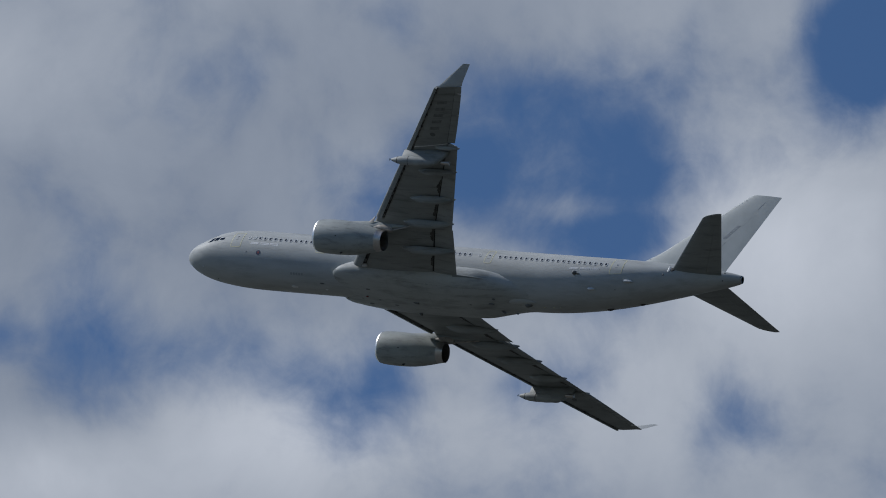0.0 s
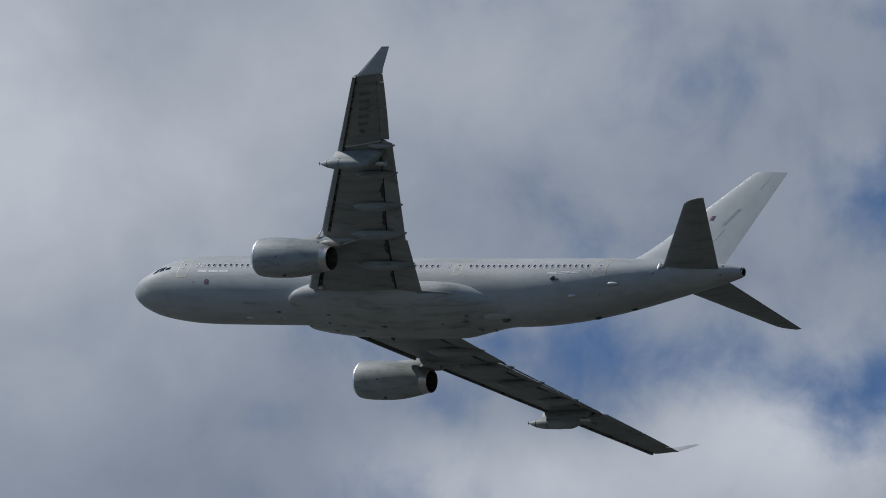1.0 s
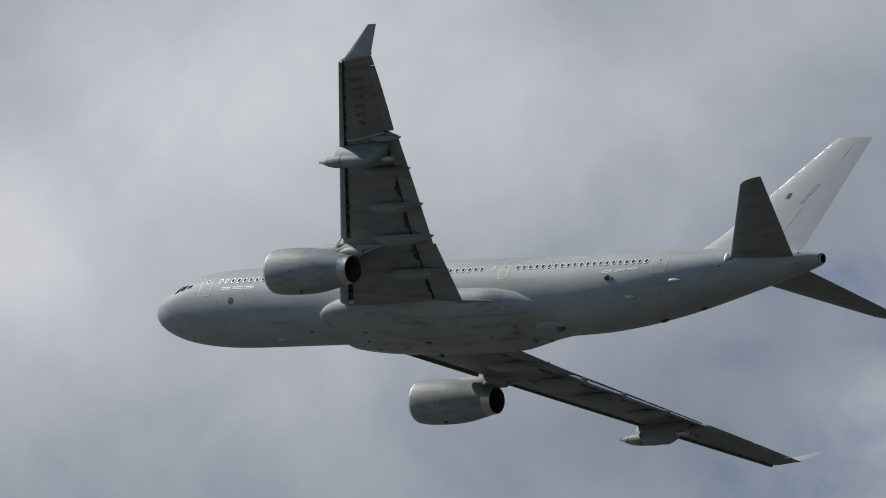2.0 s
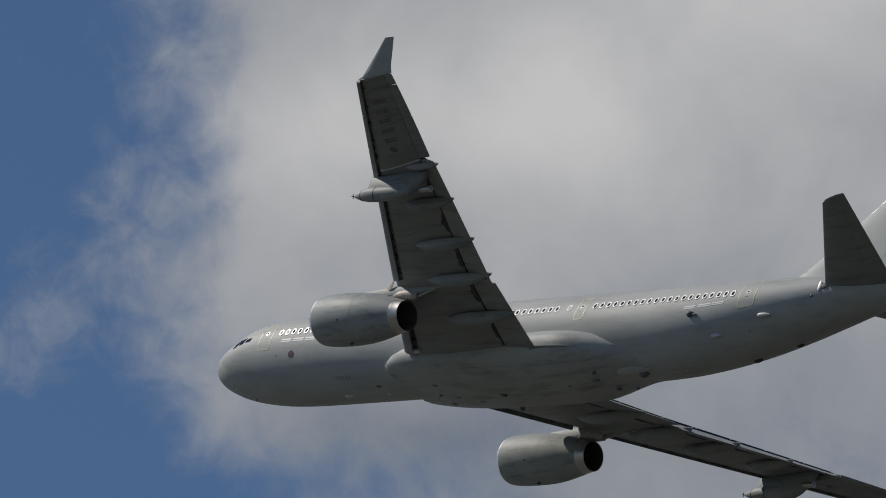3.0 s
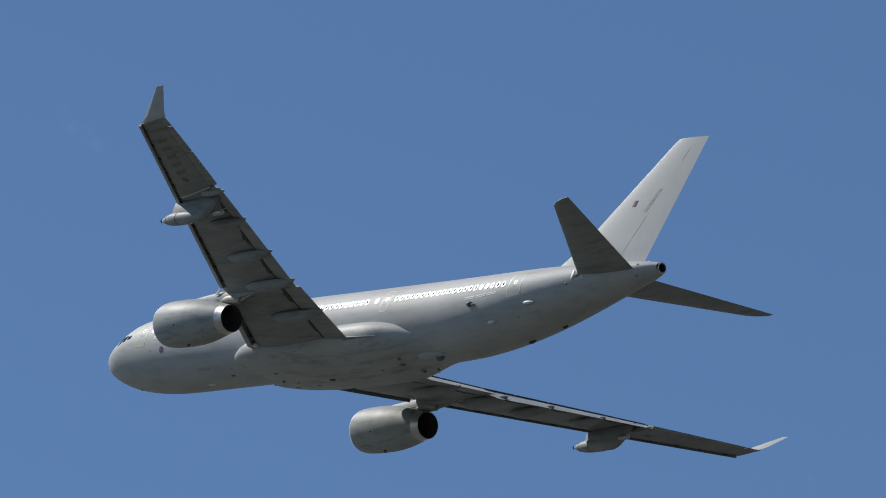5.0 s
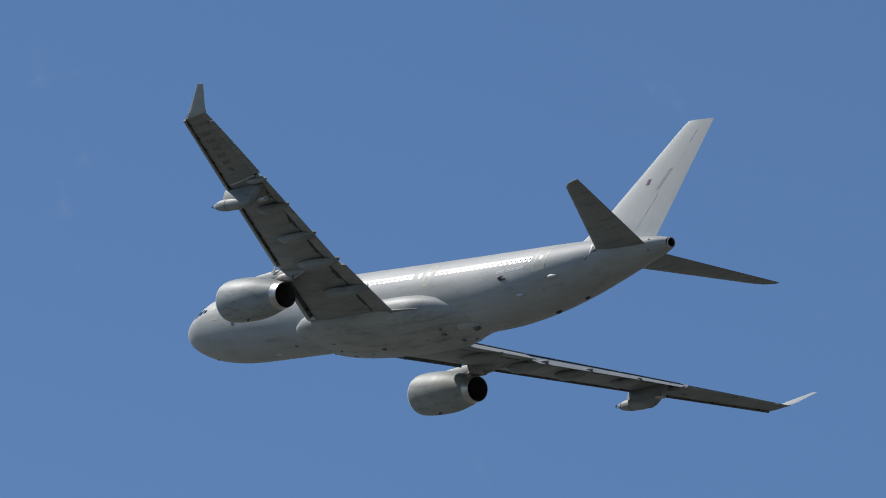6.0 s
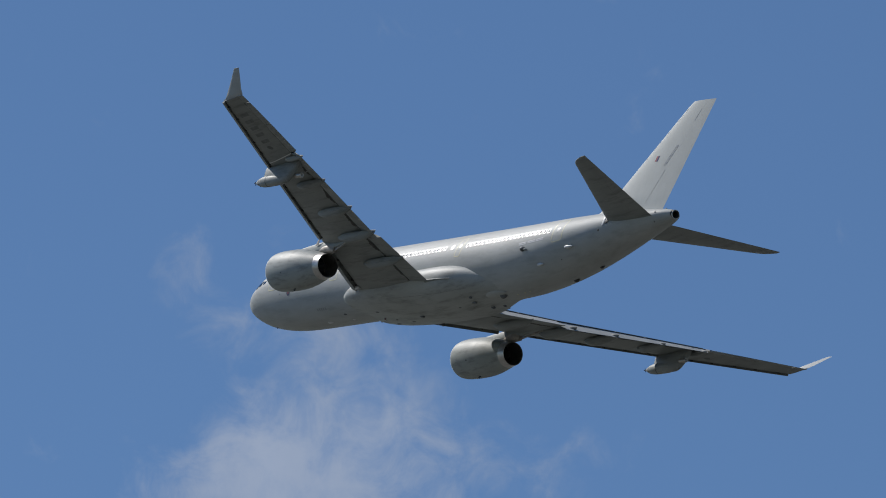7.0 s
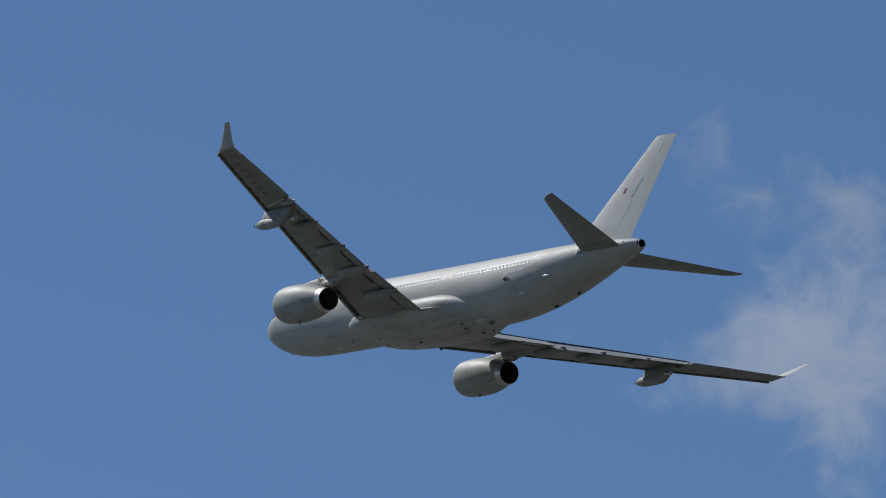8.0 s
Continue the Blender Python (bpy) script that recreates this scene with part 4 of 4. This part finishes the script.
# tail cone exhaust
apu = part("tail_exhaust", revolve([(0.0, 0.37), (0.10, 0.36), (0.12, 0.25), (-0.1, 0.23), (-0.5, 0.2)], (57.47, 0, 1.94), 28, cap=(False, True)), DARK, airliner, "dark tail cone exhaust")
part("exhaust_ring", revolve([(-0.02, 0.38), (0.10, 0.385), (0.13, 0.37), (0.13, 0.32)], (57.47, 0, 1.94), 28), HOT, apu)


# ---- small things on the hull ----
def blade(x, y, z, l, h, name="blade_antenna", mat=MARK, parent=fuselage, down=True, thick=0.05):
    b = block((0, 0, 0), (l, thick, h), bevel=0.015)
    for v in b.verts:
        if v.co.z < 0:
            v.co.x = v.co.x * 0.55 + 0.3 * l
    if not down:
        bmesh.ops.scale(b, vec=(1, 1, -1), verts=b.verts[:])
    bmesh.ops.translate(b, vec=(x, y, z - h / 2 + 0.03 if down else z + h / 2 - 0.03), verts=b.verts[:])
    return part(name, b, mat, parent)


def scoop(x, phi, l, w, h, mat, name, side=-1):
    p = skin(x, phi, side)
    a = radians(phi)
    n = Vector((0, side * math.cos(a), math.sin(a)))
    t = Vector((0, -side * math.sin(a), math.cos(a)))
    rings = []
    for k in range(9):
        u = k / 8
        f = max(0.03, math.sin(math.pi * (u ** 0.7)) ** 0.6)
        rings.append([tuple(p + Vector((l * (u - 0.5), 0, 0)) + n * (h * f * math.cos(b)) + t * (w / 2 * f * math.sin(b))) for b in [j * math.tau / 14 for j in range(14)]])
    return part(name, loft(rings), mat, fuselage)


scoop(41.95, -11, 0.55, 0.4, 0.26, MARK, "camera_housing")
scoop(42.3, -13, 0.3, 0.2, 0.2, POD, "camera_housing")
scoop(47.2, -33, 1.05, 0.3, 0.2, BLISTER, "antenna_blister")
scoop(43.7, -46, 0.8, 0.28, 0.18, BLISTER, "antenna_blister")
scoop(50.9, 5, 0.3, 0.7, 0.035, RIM, "root_seal")
scoop(51.2, 3, 0.5, 0.4, 0.05, NEAR_BLACK, "root_gap")
scoop(50.45, -17, 0.22, 0.2, 0.05, MARK, "static_port")
scoop(46.0, -52, 0.12, 0.12, 0.03, MARK, "static_port")
scoop(55.95, -48, 0.18, 0.16, 0.03, MARK, "tail_vent")
scoop(56.05, 15, 0.24, 0.16, 0.03, MARK, "tail_vent")
scoop(15.6, -70, 0.5, 0.2, 0.04, MARK, "belly_vent")
scoop(15.9, -86, 0.35, 0.2, 0.05, BLISTER, "belly_lamp")
scoop(7.42, -18, 0.16, 0.16, 0.012, FAINT, "static_port")
scoop(2.6, -62, 0.2, 0.1, 0.06, BLISTER, "probe")
scoop(12.5, -85, 0.8, 0.3, 0.05, BLISTER, "belly_lamp")
for x, l, h in ((4.0, 0.12, 0.16),):
    q = skin(x, -89, 1)
    blade(x, q.y, q.z + 0.04, l, h, thick=0.09)
scoop(44.9, -68, 0.75, 0.32, 0.19, NEAR_BLACK, "belly_antenna", 1)
scoop(48.0, -66, 0.6, 0.28, 0.15, NEAR_BLACK, "belly_antenna", 1)
scoop(36.4, -76, 3.4, 0.8, 0.13, GREY, "drain_fairing")
scoop(37.2, -84, 0.8, 0.5, 0.26, MARK, "drain_outlet")


def belly_z(x, y):
    """Height of the belly fairing's lower face."""
    row = min(spline_rows(FAIR, 12), key=lambda q: abs(q[0] - x))
    _, w, top, bot = row
    return (top + bot) / 2 - (top - bot) / 2 * (1 - min(0.99, abs(y) / w) ** 2.35) ** (1 / 2.35)


def oval_vent(x, y, l, w, mat=SERIAL, name="belly_vent", label="dark oval vent opening", d=0.03):
    z = belly_z(x, y)
    rings = [[(x + l / 2.6 * f * math.cos(a), y + w / 2.6 * f * math.sin(a), z - h) for a in [k * math.tau / 18 for k in range(18)]] for f, h in ((1.0, -0.05), (1.0, d * 0.4), (0.85, d), (0.4, d * 1.1))]
    part(name, loft(rings), mat, fairing, label)


for x, y, l, w in ((20.65, -1.13, 0.6, 0.3), (17.56, 1.35, 0.3, 0.2), (19.46, 0.62, 0.22, 0.16), (21.42, 0.37, 0.3, 0.2), (20.2, 1.4, 0.7, 0.34), (23.05, 0.95, 0.6, 0.26), (31.25, -0.26, 0.35, 0.22), (33.85, -1.17, 0.4, 0.3), (33.4, -0.4, 0.8, 0.35)):
    oval_vent(x, y, l, w)
for x, y, l, h in ((25.4, 0.1, 0.62, 0.16), (25.0, 2.4, 0.42, 0.26), (34.3, 0.8, 0.5, 0.18), (35.6, 1.0, 0.3, 0.14)):
    blade(x, y, belly_z(x, y), l, h, "drain_mast", MARK, fairing, thick=0.14)
for x in (38.75, 39.7, 40.35):
    p = skin(x, -89)
    part("belly_stud", block((p.x, p.y, p.z), (0.12, 0.08, 0.06), None, 0.015), YELLOW, fuselage, "small pale stud")
# long seams on the fairing's flank
for y0, y1, x0, x1, n in ((-2.75, -2.35, 24.0, 34.8, 40), (2.75, 2.35, 22.0, 34.0, 30)):
    bm = bmesh.new()
    last = None
    for k in range(n + 1):
        t = k / n
        x, y = x0 + (x1 - x0) * t, y0 + (y1 - y0) * t
        pair = [bm.verts.new((x, y + dy, belly_z(x, y + dy) - 0.006)) for dy in (-0.009, 0.009)]
        if last:
            bm.faces.new((last[0], pair[0], pair[1], last[1]))
        last = pair
    part("panel_seam", bm, SERIAL, fairing)
for x, y0, y1 in ((23.0, -2.8, 2.8), (27.2, -2.8, 2.8), (31.0, -2.7, 2.7)):
    bm = bmesh.new()
    last = None
    for k in range(25):
        y = y0 + (y1 - y0) * k / 24
        pair = [bm.verts.new((x + dx, y, belly_z(x, y) - 0.006)) for dx in (-0.012, 0.012)]
        if last:
            bm.faces.new((last[0], pair[0], pair[1], last[1]))
        last = pair
    part("panel_seam", bm, FAINT, fairing)
part("beacon", revolve([(-0.14, 0.02), (-0.08, 0.05), (0, 0.07), (0.08, 0.05), (0.14, 0.02)], (20.2, 0, -3.42), 16, cap=(True, True)), LAMP_RED, fairing, "red beacon lens")
for x, l, h in ((9.0, 0.4, 0.3), (16.5, 0.5, 0.35), (56.0, 0.25, 0.2)):
    blade(x, 0, skin(x, 90).z, l, h, down=False)
for a in (-0.9, 0.9):
    blade(0.95, a * 0.9, -1.2, 0.1, 0.05, "probe", METAL)


def motions():
    walk(airliner, (
        (0.0, pose(0.82, 741.67, 321.69, -13.211, 13.764, -21.692)),
        (0.5, pose(-21.64, 688.11, 298.45, -12.891, 12.868, -23.613)),
        (1.0, pose(-42.52, 638.11, 276.57, -12.400, 12.226, -25.339)),
        (1.5, pose(-56.45, 591.05, 255.07, -11.830, 12.105, -26.937)),
        (2.0, pose(-66.08, 546.17, 233.06, -11.400, 12.105, -28.442)),
        (2.2, pose(-69.13, 525.03, 222.54, -11.353, 12.144, -28.949)),
        (3.3, pose(-100.29, 476.04, 191.42, -11.869, 10.965, -30.341)),
        (3.5, pose(-110.62, 482.31, 192.09, -11.646, 10.793, -30.180)),
        (4.0, pose(-138.40, 494.81, 193.32, -11.095, 10.483, -29.553)),
        (4.5, pose(-167.16, 504.78, 195.33, -10.697, 10.324, -28.920)),
        (5.8, pose(-236.59, 534.00, 210.63, -10.298, 11.202, -27.787)),
        (6.0, pose(-246.50, 538.69, 213.56, -10.378, 11.224, -27.643)),
        (6.5, pose(-272.33, 549.25, 219.83, -10.704, 11.118, -27.241)),
        (7.0, pose(-302.65, 558.66, 224.03, -10.940, 10.791, -26.628)),
        (7.5, pose(-336.42, 565.63, 225.29, -10.798, 10.454, -25.789)),
        (8.0, pose(-363.83, 577.33, 227.08, -10.226, 10.349, -25.400)),
    ))


motions()
